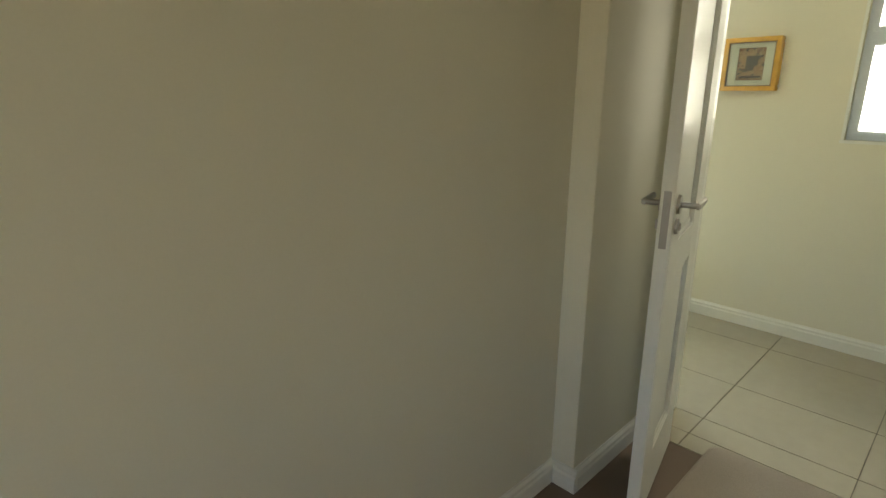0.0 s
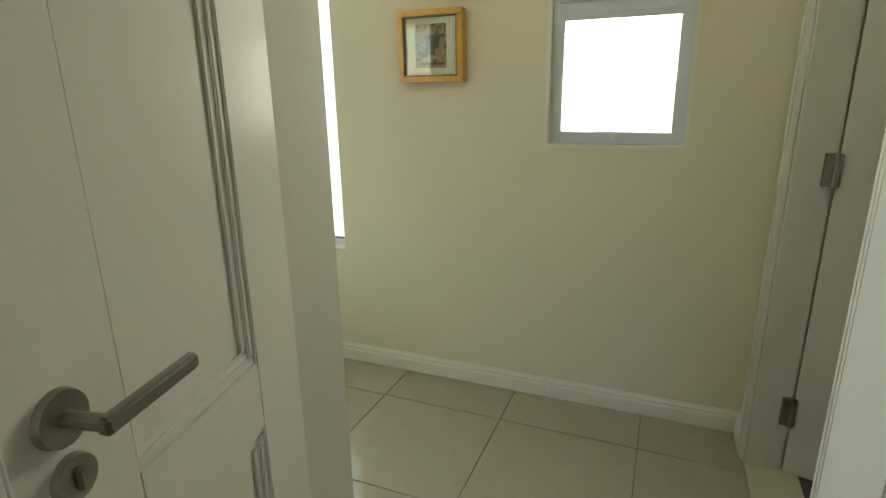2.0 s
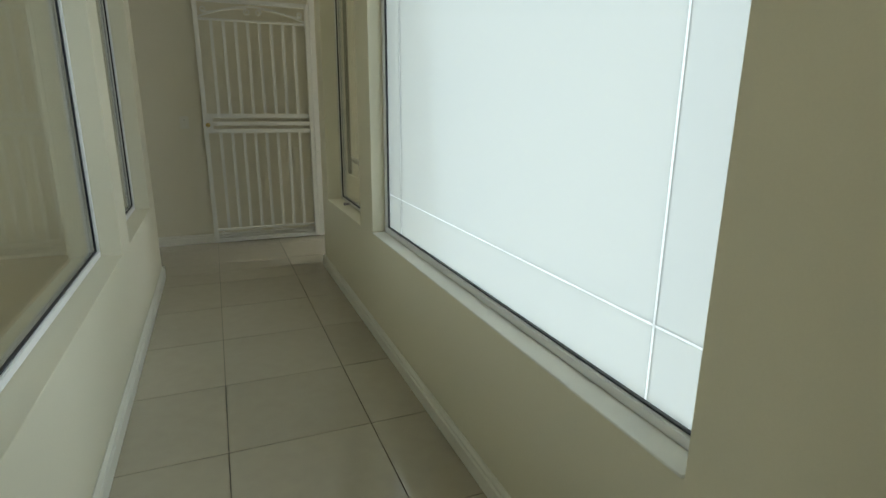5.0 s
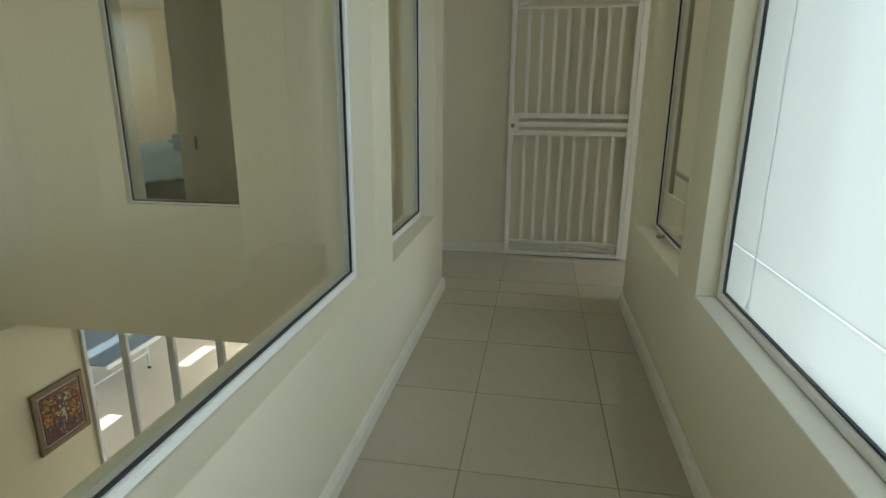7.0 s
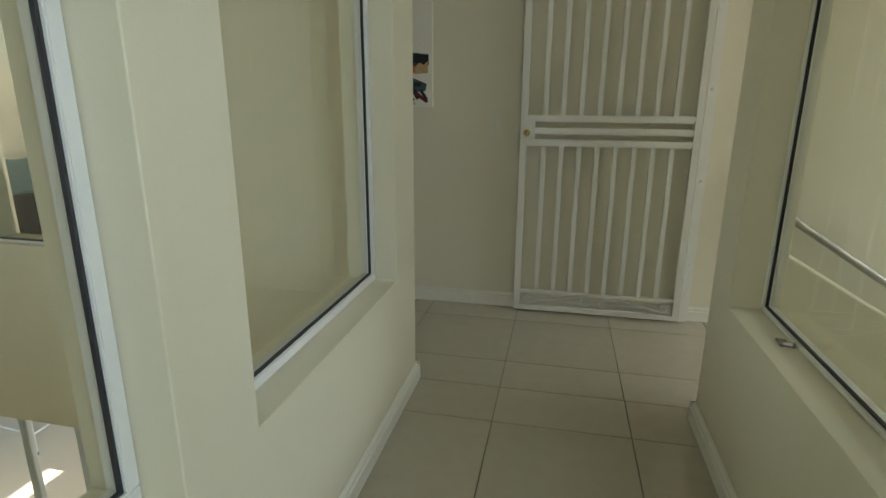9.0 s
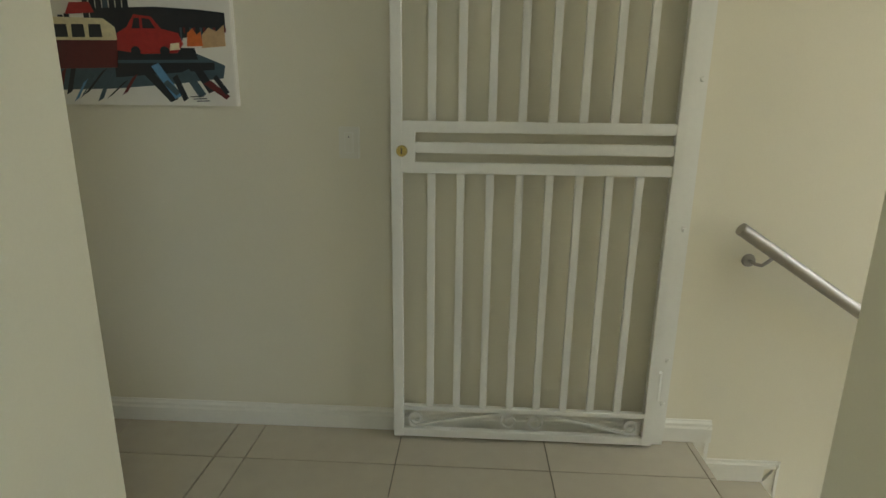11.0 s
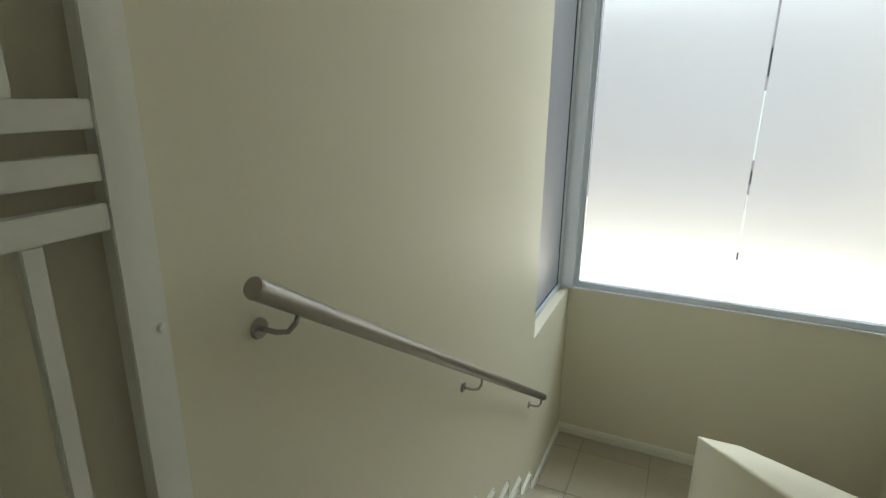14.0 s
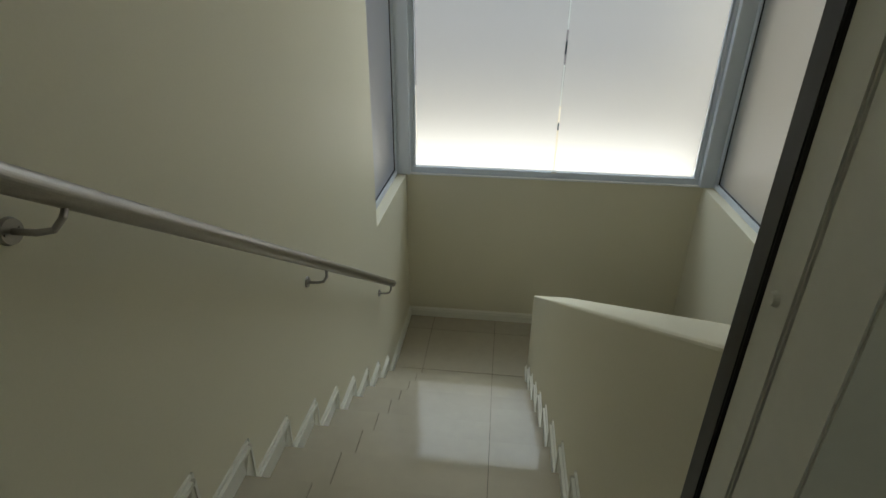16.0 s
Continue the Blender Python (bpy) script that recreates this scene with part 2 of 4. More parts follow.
def wall(name, axis, f0, f1, a0, a1, z0, z1, holes=(), material=None, label=""):
    """A wall with thickness between f0 and f1 across axis, from a0 to a1, with square openings (a0, a1, z0, z1) through it."""
    aa = sorted({a0, a1, *[h[0] for h in holes], *[h[1] for h in holes]})
    zz = sorted({z0, z1, *[h[2] for h in holes], *[h[3] for h in holes]})
    aa = [a for a in aa if a0 <= a <= a1]
    zz = [z for z in zz if z0 <= z <= z1]
    solid = {}
    for i in range(len(aa) - 1):
        for j in range(len(zz) - 1):
            ca, cz = (aa[i] + aa[i + 1]) / 2, (zz[j] + zz[j + 1]) / 2
            solid[i, j] = not any(h[0] < ca < h[1] and h[2] < cz < h[3] for h in holes)
    bm = bmesh.new()
    cache = {}

    def v(f, i, j):
        if (f, i, j) not in cache:
            co = (f, aa[i], zz[j]) if axis == "x" else (aa[i], f, zz[j])
            cache[f, i, j] = bm.verts.new(co)
        return cache[f, i, j]

    for (i, j), s in solid.items():
        if not s:
            continue
        for f in (f0, f1):
            bm.faces.new((v(f, i, j), v(f, i + 1, j), v(f, i + 1, j + 1), v(f, i, j + 1)))
        for di, dj, p, q in ((-1, 0, (0, 0), (0, 1)), (1, 0, (1, 0), (1, 1)), (0, -1, (0, 0), (1, 0)), (0, 1, (0, 1), (1, 1))):
            if not solid.get((i + di, j + dj), False):
                bm.faces.new((v(f0, i + p[0], j + p[1]), v(f0, i + q[0], j + q[1]), v(f1, i + q[0], j + q[1]), v(f1, i + p[0], j + p[1])))
    ob = finish(name, bm, material or WALL)
    mod = ob.modifiers.new("soft_edges", "BEVEL")
    mod.width, mod.segments, mod.limit_method, mod.angle_limit = 0.003, 2, "ANGLE", radians(40)
    return tagged(ob, label or "cream painted plaster wall", "wall", kind="structure")


SKIRT_PROFILE = ((0, 0), (0.020, 0), (0.020, 0.062), (0.015, 0.070), (0.015, 0.082), (0.006, 0.090), (0.004, 0.096), (0, 0.096))


def skirting(p, q, side, z=0.0, label="white moulded skirting board along the wall"):
    """Skirting from p to q (x, y) on the floor; side: the way (x, y) out of the wall."""
    p, q, n = Vector((*p, z)), Vector((*q, z)), Vector((*side, 0))
    bm = bmesh.new()
    v0 = [bm.verts.new(p + n * (a + 0.001) + Vector((0, 0, b + 0.001))) for a, b in SKIRT_PROFILE]
    v1 = [bm.verts.new(q + n * (a + 0.001) + Vector((0, 0, b + 0.001))) for a, b in SKIRT_PROFILE]
    n_ = len(v0)
    bm.faces.new(v0)
    bm.faces.new(list(reversed(v1)))
    for k in range(n_):
        bm.faces.new((v0[k], v0[(k + 1) % n_], v1[(k + 1) % n_], v1[k]))
    ob = finish("baseboard", bm, SKIRT)
    return tagged(ob, label, "skirting board", kind="structure")


# ---- plan ----
XR, XR2 = 3.737, 3.915          # corridor, window side
XL, XL2 = 2.417, 2.195          # corridor, void side
YE, YE2 = 7.785, 8.0            # end wall
YS, YS2 = 0.525, 0.34           # south end of the hall
YC = 6.64                       # end of the void-side corridor wall
YW = 6.535                      # end of the window-side corridor wall
ZC = 2.75                       # ceiling
RISE, RUN, STEPS, X0 = 0.1835, 0.3087, 10, 4.077
ZL = -RISE * STEPS              # stair landing
XS = X0 + RUN * (STEPS - 1)           # its edge
XF = 7.97                       # far wall of the stair
YB = 5.27                       # its other side
ZG = -2.95                      # lower storey
GX, GY, T = 2.85, 5.13, 0.6     # tile grid

# ---- walls ----
WIN_BIG = (2.495, 4.900, 0.647, 2.35)
WIN_SMALL = (0.868, 1.420, 1.232, 2.30)
WIN_RIGHT = (5.19, 6.30, 0.635, 2.35)
WIN_L1 = (2.50, 4.942, 0.628, 2.35)
WIN_L2 = (5.204, 6.337, 0.628, 2.35)
wall("wall_east", "x", XR, XR2, YS2, YW, -0.3, ZC, (WIN_BIG, WIN_SMALL, WIN_RIGHT), label="cream plastered corridor wall with three window openings")
wall("wall_west", "x", XL2, XL, 1.702, YC - 0.01, -0.3, ZC, (WIN_L1, WIN_L2), label="cream plastered corridor wall with windows to the void")
WIN_SIDE = (6.80, XF - 0.03, -0.36, 2.55)
DOOR_BED = (-1.60, -0.485, 0.0, 2.42)
wall("wall_north", "y", YE, YE2, -2.2, XF + 0.2, -2.95, ZC, (WIN_SIDE, DOOR_BED, (-2.2, 2.3, -2.95, -0.31)), label="cream plastered end wall running down the stair")
DOOR_S = (2.62, 3.53, 0.0, 2.08)
wall("wall_south", "y", YS2, YS, 2.40, XR, -0.02, ZC, (DOOR_S,), label="cream plastered wall with a doorway")
WIN_FAR = (YB + 0.02, YE - 0.02, -0.36, 2.55)
wall("wall_stair_far", "x", XF, XF + 0.2, YB, YE, -2.95, ZC, (WIN_FAR,), label="cream plastered wall below the stair window")
WIN_SIDE2 = (6.0, XF - 0.03, -0.36, 2.55)
wall("wall_stair_south", "y", YB - 0.2, YB, 5.6, XF + 0.2, -2.95, ZC, (WIN_SIDE2,), label="cream plastered wall below the stair side window")
wall("wall_stair_inner", "y", YB - 0.4, YB - 0.2, XR2, 5.8, -2.95, ZC)
# bedroom where the walk starts
wall("wall_bedroom_north", "y", 1.80, 2.0, -2.4, 1.553, 0.0, ZC, label="cream painted bedroom wall")
wall("wall_bedroom_nib", "y", 1.70, 2.0, 1.553, XL2, 0.0, ZC, label="cream painted wall stepping forward beside the door")
DOOR_M = (0.575, 1.700, -0.01, 2.08)
wall("wall_bedroom_east", "x", 2.125, XL, -1.6, 1.702, 0.0, ZC, (DOOR_M,), label="cream painted wall with the bedroom doorway")
wall("wall_bedroom_west", "x", -2.4, -2.2, -1.6, 1.80, 0.0, ZC, ((-0.6, 0.9, 0.9, 2.1),))
wall("wall_bedroom_south", "y", -1.8, -1.6, -2.4, XL, 0.0, ZC)
# room behind the south door
wall("wall_bathroom_south", "y", -1.4, -1.2, XL, XR2, 0.0, ZC)
wall("wall_bathroom_east", "x", XR, XR2, -1.2, YS2, 0.0, ZC)
# void
WIN_V = (-0.19, 0.80, 0.582, 2.35)
wall("wall_void_north", "y", 6.60, 6.83, -2.2, XL2 - 0.001, -0.585, 3.2, (WIN_V,), label="cream plastered wall of the double-height void")
# This opening is never in view; it only admits the void's fill lamp.
wall("wall_void_west", "x", -2.4, -2.2, 2.0, 6.83, ZG, 3.2, ((3.2, 5.4, 0.8, 2.5),))
wall("wall_landing_west", "x", -2.4, -2.2, 6.831, YE, 0.0, ZC)
wall("wall_void_south", "y", 2.0, 2.2, -2.2, 2.175, ZG, 3.2)
wall("wall_void_east_low", "x", XL2, XL, 2.0, 7.20, ZG, -0.301)
XP, YD = -1.50, 7.20             # lower room: wall with the painting, plane of the folding doors
wall("wall_lower_west", "x", XP - 0.2, XP, 5.9, YD, ZG, -0.586, label="cream plastered wall of the lower room")
wall("wall_lower_north", "y", YD, YD + 0.05, -2.2, XL, ZG, -0.27, ((XP + 0.01, 2.0, ZG, -0.70),), label="cream plastered wall above the folding doors")
wall("wall_far_bedroom", "y", 10.8, 11.0, -4.6, 2.4, 0.0, ZC)
wall("wall_far_bedroom_west", "x", -4.6, -4.4, YE, 10.8, 0.0, ZC)
wall("wall_far_bedroom_south", "y", YE, YE2, -4.4, -2.201, 0.0, ZC)
# Opening invented out of view for the far bedroom's fill lamp.
wall("wall_far_bedroom_east", "x", 2.2, 2.4, 8.0, 10.8, 0.0, ZC, ((9.0, 10.4, 0.9, 2.1),))


def slab(name, lo, hi, material, label, category):
    return tagged(finish(name, box(lo, hi), material), label, category, kind="structure")


slab("ceiling", (-2.4, -1.8, ZC), (2.4, 2.2, ZC + 0.15), CEIL, "white painted bedroom ceiling", "ceiling")
slab("ceiling", (2.4, -1.4, ZC + 0.001), (XF + 0.2, 8.0, ZC + 0.151), CEIL, "white painted corridor and stair ceiling", "ceiling")
slab("ceiling", (-4.6, 6.801, ZC), (2.399, 11.0, ZC + 0.15), CEIL, "white painted ceiling", "ceiling")
# The next two slabs are out of view, added to shade the patio.
slab("ceiling", (-12.0, 6.79, -0.45), (-4.61, 14.0, -0.31), CEIL, "unseen slab added to shade the patio floor", "ceiling")
slab("ceiling", (-4.60, 11.01, -0.45), (7.0, 14.0, -0.31), CEIL, "unseen slab added to shade the patio floor", "ceiling")
slab("ceiling", (-2.4, 2.0, 3.2), (2.4, 6.8, 3.35), CEIL, "white painted ceiling above the void", "ceiling")

# Unseen slab, added so that no sun falls into the void.
slab("sun_block", (-4.4, 2.0, 2.62), (-2.401, 6.83, 2.74), CEIL, "unseen slab added to keep sun out of the void", "eaves")

# ---- floors ----
floor = slab("floor", (2.127, YS2, -0.26), (X0, YE, -0.012), GROUT, "polished cream porcelain tiled floor with dark joints", "floor")
floor_west = slab("floor_landing", (-2.2, 6.831, -0.26), (2.126, YE, -0.012), GROUT, "polished cream porcelain tiled landing floor", "floor")
slab("floor_carpet", (-2.4, -1.6, -0.05), (2.125, 2.0, 0.0), CARPET, "brown cut-pile bedroom carpet", "floor")
slab("floor_bathroom", (2.396, -1.2, -0.05), (XR, YS2 - 0.001, -0.004), GROUT, "grey bathroom floor", "floor")
slab("floor_lower", (-12.0, 2.0, ZG - 0.1), (XF + 0.2, 14.0, ZG), PAVING, "pale tiled lower floor", "floor")
slab("floor_far_bedroom", (-4.4, 8.0, -0.3), (2.2, 10.8, -0.002), CARPET, "carpeted far bedroom floor", "floor")
slab("ground", (-60, -60, ZG - 0.4), (60, 60, ZG - 0.101), GROUND, "bare garden ground", "ground")


# ---- windows ----
def window_x(name, f, hole, glass, frame_mat, depth=0.05, fw=0.035, gasket=True, inward=1, label="", mullions=(), etched=False):
    """A fixed window in a wall across x; f: plane of the glass."""
    a0, a1, z0, z1 = hole
    root = new(name)
    tagged(root, label, "window", kind="structure")
    g = 0.002
    bm = bmesh.new()
    for lo, hi in (((f - depth / 2, a0 + g, z0 + g), (f + depth / 2, a1 - g, z0 + fw)), ((f - depth / 2, a0 + g, z1 - fw), (f + depth / 2, a1 - g, z1 - g)),
                   ((f - depth / 2, a0 + g, z0 + fw), (f + depth / 2, a0 + fw, z1 - fw)), ((f - depth / 2, a1 - fw, z0 + fw), (f + depth / 2, a1 - g, z1 - fw))):
        add_box(bm, lo, hi, 0.003)
    part("window_frame", bm, frame_mat, root)
    if gasket:
        bm = bmesh.new()
        w = 0.0065
        for s in (inward,):
            x0, x1 = sorted((f + s * 0.006, f + s * 0.016))
            b0, b1, c0, c1 = a0 + fw, a1 - fw, z0 + fw, z1 - fw
            for lo, hi in (((x0, b0, c0), (x1, b1, c0 + w)), ((x0, b0, c1 - w), (x1, b1, c1)), ((x0, b0, c0 + w), (x1, b0 + w, c1 - w)), ((x0, b1 - w, c0 + w), (x1, b1, c1 - w))):
                add_box(bm, lo, hi)
        part("gasket", bm, GASKET, root, "black rubber glazing gasket")
    if not etched:
        pane = part("pane", box((f - 0.003, a0 + fw - 0.004, z0 + fw - 0.004), (f + 0.003, a1 - fw + 0.004, z1 - fw + 0.004)), glass, root)
        pane.visible_shadow = False
        return root
    # film on the glass, with clear lines left between its fields
    yy = (a0 + fw - 0.004, 2.718, 2.725, 4.647, 4.652, a1 - fw + 0.004)
    zz = (z0 + fw - 0.004, 0.880, 0.886, z1 - fw + 0.004)
    for i in range(5):
        for j in range(3):
            lines = i % 2 + j % 2
            p = part("etched_line" if lines else "pane", box((f - 0.003, yy[i], zz[j]), (f + 0.003, yy[i + 1], zz[j + 1])), ETCH if lines else glass, root, "thin clear line in the frosting" if lines else "")
            p.visible_shadow = False
    return root


w1 = window_x("window_1", 3.840, WIN_BIG, FROST, ALU, inward=-1, etched=True, label="large frosted window with clear etched border lines and white frame")
w3 = window_x("window_3", 3.872, WIN_RIGHT, CLEAR, WHITE, fw=0.018, inward=-1, label="tall clear interior window onto the stair with black gasket")
w4 = window_x("window_4", 2.295, WIN_L1, CLEAR, ALU, label="large clear interior window onto the void with black gasket")
w5 = window_x("window_5", 2.295, WIN_L2, CLEAR, ALU, label="tall clear interior window onto the void with black gasket")


def casement(name, f, hole, label):
    """Small aluminium window: top light over an opening casement, with stays."""
    a0, a1, z0, z1 = hole
    root = tagged(new(name), label, "window", kind="structure")
    zm = 1.756
    bm = bmesh.new()
    fw = 0.030
    for lo, hi in (((f, a0, z0), (f + 0.06, a1, z0 + fw)), ((f, a0, z1 - fw), (f + 0.06, a1, z1)), ((f + 0.001, a0, z0 + 0.006), (f + 0.059, a0 + fw, z1 - 0.006)),
                   ((f + 0.001, a1 - fw, z0 + 0.006), (f + 0.059, a1, z1 - 0.006)), ((f + 0.002, a0 + 0.006, zm), (f + 0.058, a1 - 0.006, zm + 0.05))):
        add_box(bm, lo, hi, 0.004)
    part("window_frame", bm, GREYALU, root)
    for c0, c1 in ((z0 + fw, zm), (zm + 0.05, z1 - fw)):
        b0, b1, s = a0 + fw, a1 - fw, 0.022
        bm = bmesh.new()
        for lo, hi in (((f - 0.012, b0, c0), (f + 0.04, b1, c0 + s)), ((f - 0.012, b0, c1 - s), (f + 0.04, b1, c1)), ((f - 0.011, b0 - 0.004, c0 + 0.006), (f + 0.039, b0 + s, c1 - 0.006)), ((f - 0.011, b1 - s, c0 + 0.006), (f + 0.039, b1 + 0.004, c1 - 0.006))):
            add_box(bm, lo, hi, 0.004)
        sash = part("sash", bm, GREYALU, root)
        p = part("pane", box((f + 0.014, b0 + s - 0.004, c0 + s - 0.004), (f + 0.018, b1 - s + 0.004, c1 - s + 0.004)), CLEAR, sash)
        p.visible_shadow = False
        bm = bmesh.new()
        ym = (b0 + b1) / 2
        add_box(bm, (f - 0.030, ym - 0.02, c0 + 0.004), (f - 0.013, ym + 0.02, c0 + 0.022), 0.003)
        add_box(bm, (f - 0.042, ym - 0.008, c0 - 0.012), (f - 0.028, ym + 0.008, c0 + 0.02), 0.003)
        add_box(bm, (f - 0.026, ym - 0.09, c0 + 0.020), (f - 0.014, ym + 0.09, c0 + 0.026))
        part("handle", bm, ALU, sash, "pale casement stay handle")
    return root


casement("window_2", 3.785, WIN_SMALL, "small grey aluminium casement window with top light")
bm = bmesh.new()
a0, a1, z0, z1 = WIN_SMALL
for lo, hi in (((XR - 0.006, a0 - 0.018, z0 - 0.016), (XR + 0.038, a1 + 0.018, z0 + 0.002)), ((XR - 0.004, a0 - 0.014, z0 + 0.002), (XR + 0.004, a0 + 0.002, z1)), ((XR - 0.004, a1 - 0.002, z0 + 0.002), (XR + 0.004, a1 + 0.014, z1))):
    add_box(bm, lo, hi, 0.002)
tagged(finish("window_sill", bm, WHITE), "white painted reveal bead round the small window", "sill", kind="structure")
tagged(finish("window_sill", box((XR - 0.004, WIN_BIG[0] + 0.003, WIN_BIG[2] - 0.001), (3.813, WIN_BIG[1] - 0.003, WIN_BIG[2] + 0.006), 0.002), WHITE), "white painted sill below the frosted window", "sill", kind="structure")


# ---- stair bay windows ----
def bay():
    root = tagged(new("window_6"), "floor-lit stair bay window of frosted panes in grey frames", "window", kind="structure")
    z0, z1 = WIN_FAR[2], WIN_FAR[3]
    xf = XF + 0.05
    bm = bmesh.new()
    add_box(bm, (xf - 0.03, YB + 0.03, z0), (xf + 0.03, YE - 0.03, z0 + 0.06), 0.004)
    add_box(bm, (xf - 0.03, YB + 0.03, z1 - 0.06), (xf + 0.03, YE - 0.03, z1), 0.004)
    for y in (YB + 0.03, YE - 0.065):
        add_box(bm, (xf - 0.03, y, z0 + 0.06), (xf + 0.03, y + 0.035, z1 - 0.06), 0.004)
    for y in (YB + 0.067, YE - 0.079):
        add_box(bm, (xf - 0.02, y, z0 + 0.06), (xf + 0.02, y + 0.012, z1 - 0.06), 0.003)
    part("window_frame", bm, GREYALU, root)
    ym = 6.507
    for y0, y1 in ((YB + 0.088, ym - 0.008), (ym + 0.008, YE - 0.088)):
        p = part("pane", box((xf - 0.004, y0, z0 + 0.05), (xf + 0.004, y1, z1 - 0.05)), FROST2, root)
        p.visible_shadow = False
    for z, h, c in ((0.42, 0.06, SLATE), (0.62, 0.32, ETCH), (1.02, 0.10, SLATE), (1.2, 0.5, ETCH), (1.8, 0.2, SLATE)):
        part("glass_edge", box((xf - 0.005, ym - 0.006, z0 + z), (xf + 0.005, ym + 0.006, z0 + z + h)), c, root, "green-tinged glass edge")
    bm = bmesh.new()
    add_box(bm, (xf - 0.05, ym - 0.025, z0 + 0.055), (xf - 0.005, ym + 0.025, z0 + 0.075), 0.003)
    part("clip", bm, ALU, root, "small aluminium glass clip")
    for name, y, x0, zz in (("north", YE + 0.10, WIN_SIDE[0], WIN_SIDE[2]), ("south", YB - 0.10, WIN_SIDE2[0], WIN_SIDE2[2])):
        x1 = XF - 0.035
        bm = bmesh.new()
        add_box(bm, (x0, y - 0.025, zz), (x1, y + 0.025, zz + 0.05), 0.004)
        add_box(bm, (x0, y - 0.025, z1 - 0.05), (x1, y + 0.025, z1), 0.004)
        add_box(bm, (x1 - 0.05, y - 0.025, zz + 0.05), (x1, y + 0.025, z1 - 0.05), 0.004)
        part("window_frame", bm, GREYALU, root)
        bm = bmesh.new()
        s = -1 if y > 7 else 1
        y0, y1 = sorted((y + s * 0.006, y + s * 0.014))
        add_box(bm, (x0, y0, zz + 0.05), (x1 - 0.05, y1, zz + 0.058))
        add_box(bm, (x1 - 0.058, y0, zz + 0.058), (x1 - 0.05, y1, z1 - 0.05))
        part("gasket", bm, GASKET, root, "black rubber glazing gasket")
        p = part("pane", box((x0, y - 0.003, zz + 0.045), (x1 - 0.045, y + 0.003, z1 - 0.045)), FROST2, root)
        p.visible_shadow = False
    return root


bay()
for y0, y1 in ((YE - 0.036, YE + 0.12), (YB - 0.12, YB + 0.036)):
    tagged(finish("window_post", box((XF - 0.036, y0, -0.36), (XF + 0.06, y1, 2.55), 0.004), GREYALU), "grey aluminium corner post of the stair window", "window post", kind="structure")
tagged(finish("window_sill", box((XF - 0.012, YB + 0.031, -0.366), (XF + 0.02, YE - 0.031, -0.352), 0.003), ALU), "narrow grey sill under the stair window", "sill", kind="structure")


# ---- skirting ----
skirting((XR, YS), (XR, YW), (-1, 0))
skirting((XR - 0.02, YW), (3.828, YW), (0, 1))
skirting((XL, 1.72), (XL, YC - 0.01), (1, 0))
skirting((XL + 0.02, YC - 0.01), (XL2, YC - 0.01), (0, 1))
skirting((-0.2, YE), (3.87, YE), (0, -1))
skirting((3.592, YS), (XR, YS), (0, 1))
skirting((-2.2, 1.80), (1.553, 1.80), (0, -1))
skirting((1.553, 1.80), (1.553, 1.68), (-1, 0))
skirting((1.553, 1.70), (2.12, 1.70), (0, -1))
skirting((XF, YB), (XF, YE), (-1, 0), ZL)
skirting((XS + 0.35, YE), (XF, YE), (0, -1), ZL)


# ---- stair ----
def stair():
    root = tagged(new("staircase"), "straight flight of polished cream tiled steps going down", "staircase", kind="structure")
    for k in range(STEPS - 1):
        x, z = X0 + RUN * k, -RISE * (k + 1)
        part("step_core", box((x, 6.642, z - 0.25), (x + RUN - 0.002, YE, z - 0.010)), GROUT, root)
        part("riser", box((x - 0.002, 6.642, z + 0.0005), (x + 0.006, YE - 0.002, z + RISE - 0.0095)), TILE, root)
        for y0, y1 in ((6.642, 6.9285), (6.9315, 7.5285), (7.5315, YE - 0.002)):
            part("tile", box((x + 0.0065, y0, z - 0.009), (x + RUN + 0.001, y1, z), 0.001), TILE, root)
    part("riser", box((XS - 0.004, 6.642, ZL + 0.002), (XS + 0.006, YE - 0.002, ZL + RISE - 0.011)), TILE, root)
    return root


stair()
landing = slab("floor_stair_landing", (XS, YB, ZL - 0.25), (XF, YE, ZL - 0.010), GROUT, "polished cream tiled stair landing", "floor")


def return_flight():
    root = tagged(new("staircase"), "lower flight of cream tiled steps behind the half wall", "staircase", kind="structure")
    for k in range(6):
        x, z = 7.05 - RUN * k, ZL - RISE * (k + 1)
        part("step", box((x - RUN, YB + 0.001, z - 0.3), (x - 0.001, 6.354, z)), TILE, root)


return_flight()

# half wall between the flights
poly = [(XR2 + 0.002, -2.9), (7.175, -2.9), (7.175, -1.05), (XR2 + 0.002, 0.845)]
hw = finish("half_wall", prism(poly, "y", 6.355, 6.64), WALL)
mod = hw.modifiers.new("soft_edges", "BEVEL")
mod.width, mod.segments, mod.limit_method = 0.010, 3, "ANGLE"
tagged(hw, "cream plastered half wall sloping between the flights", "half wall", kind="structure")


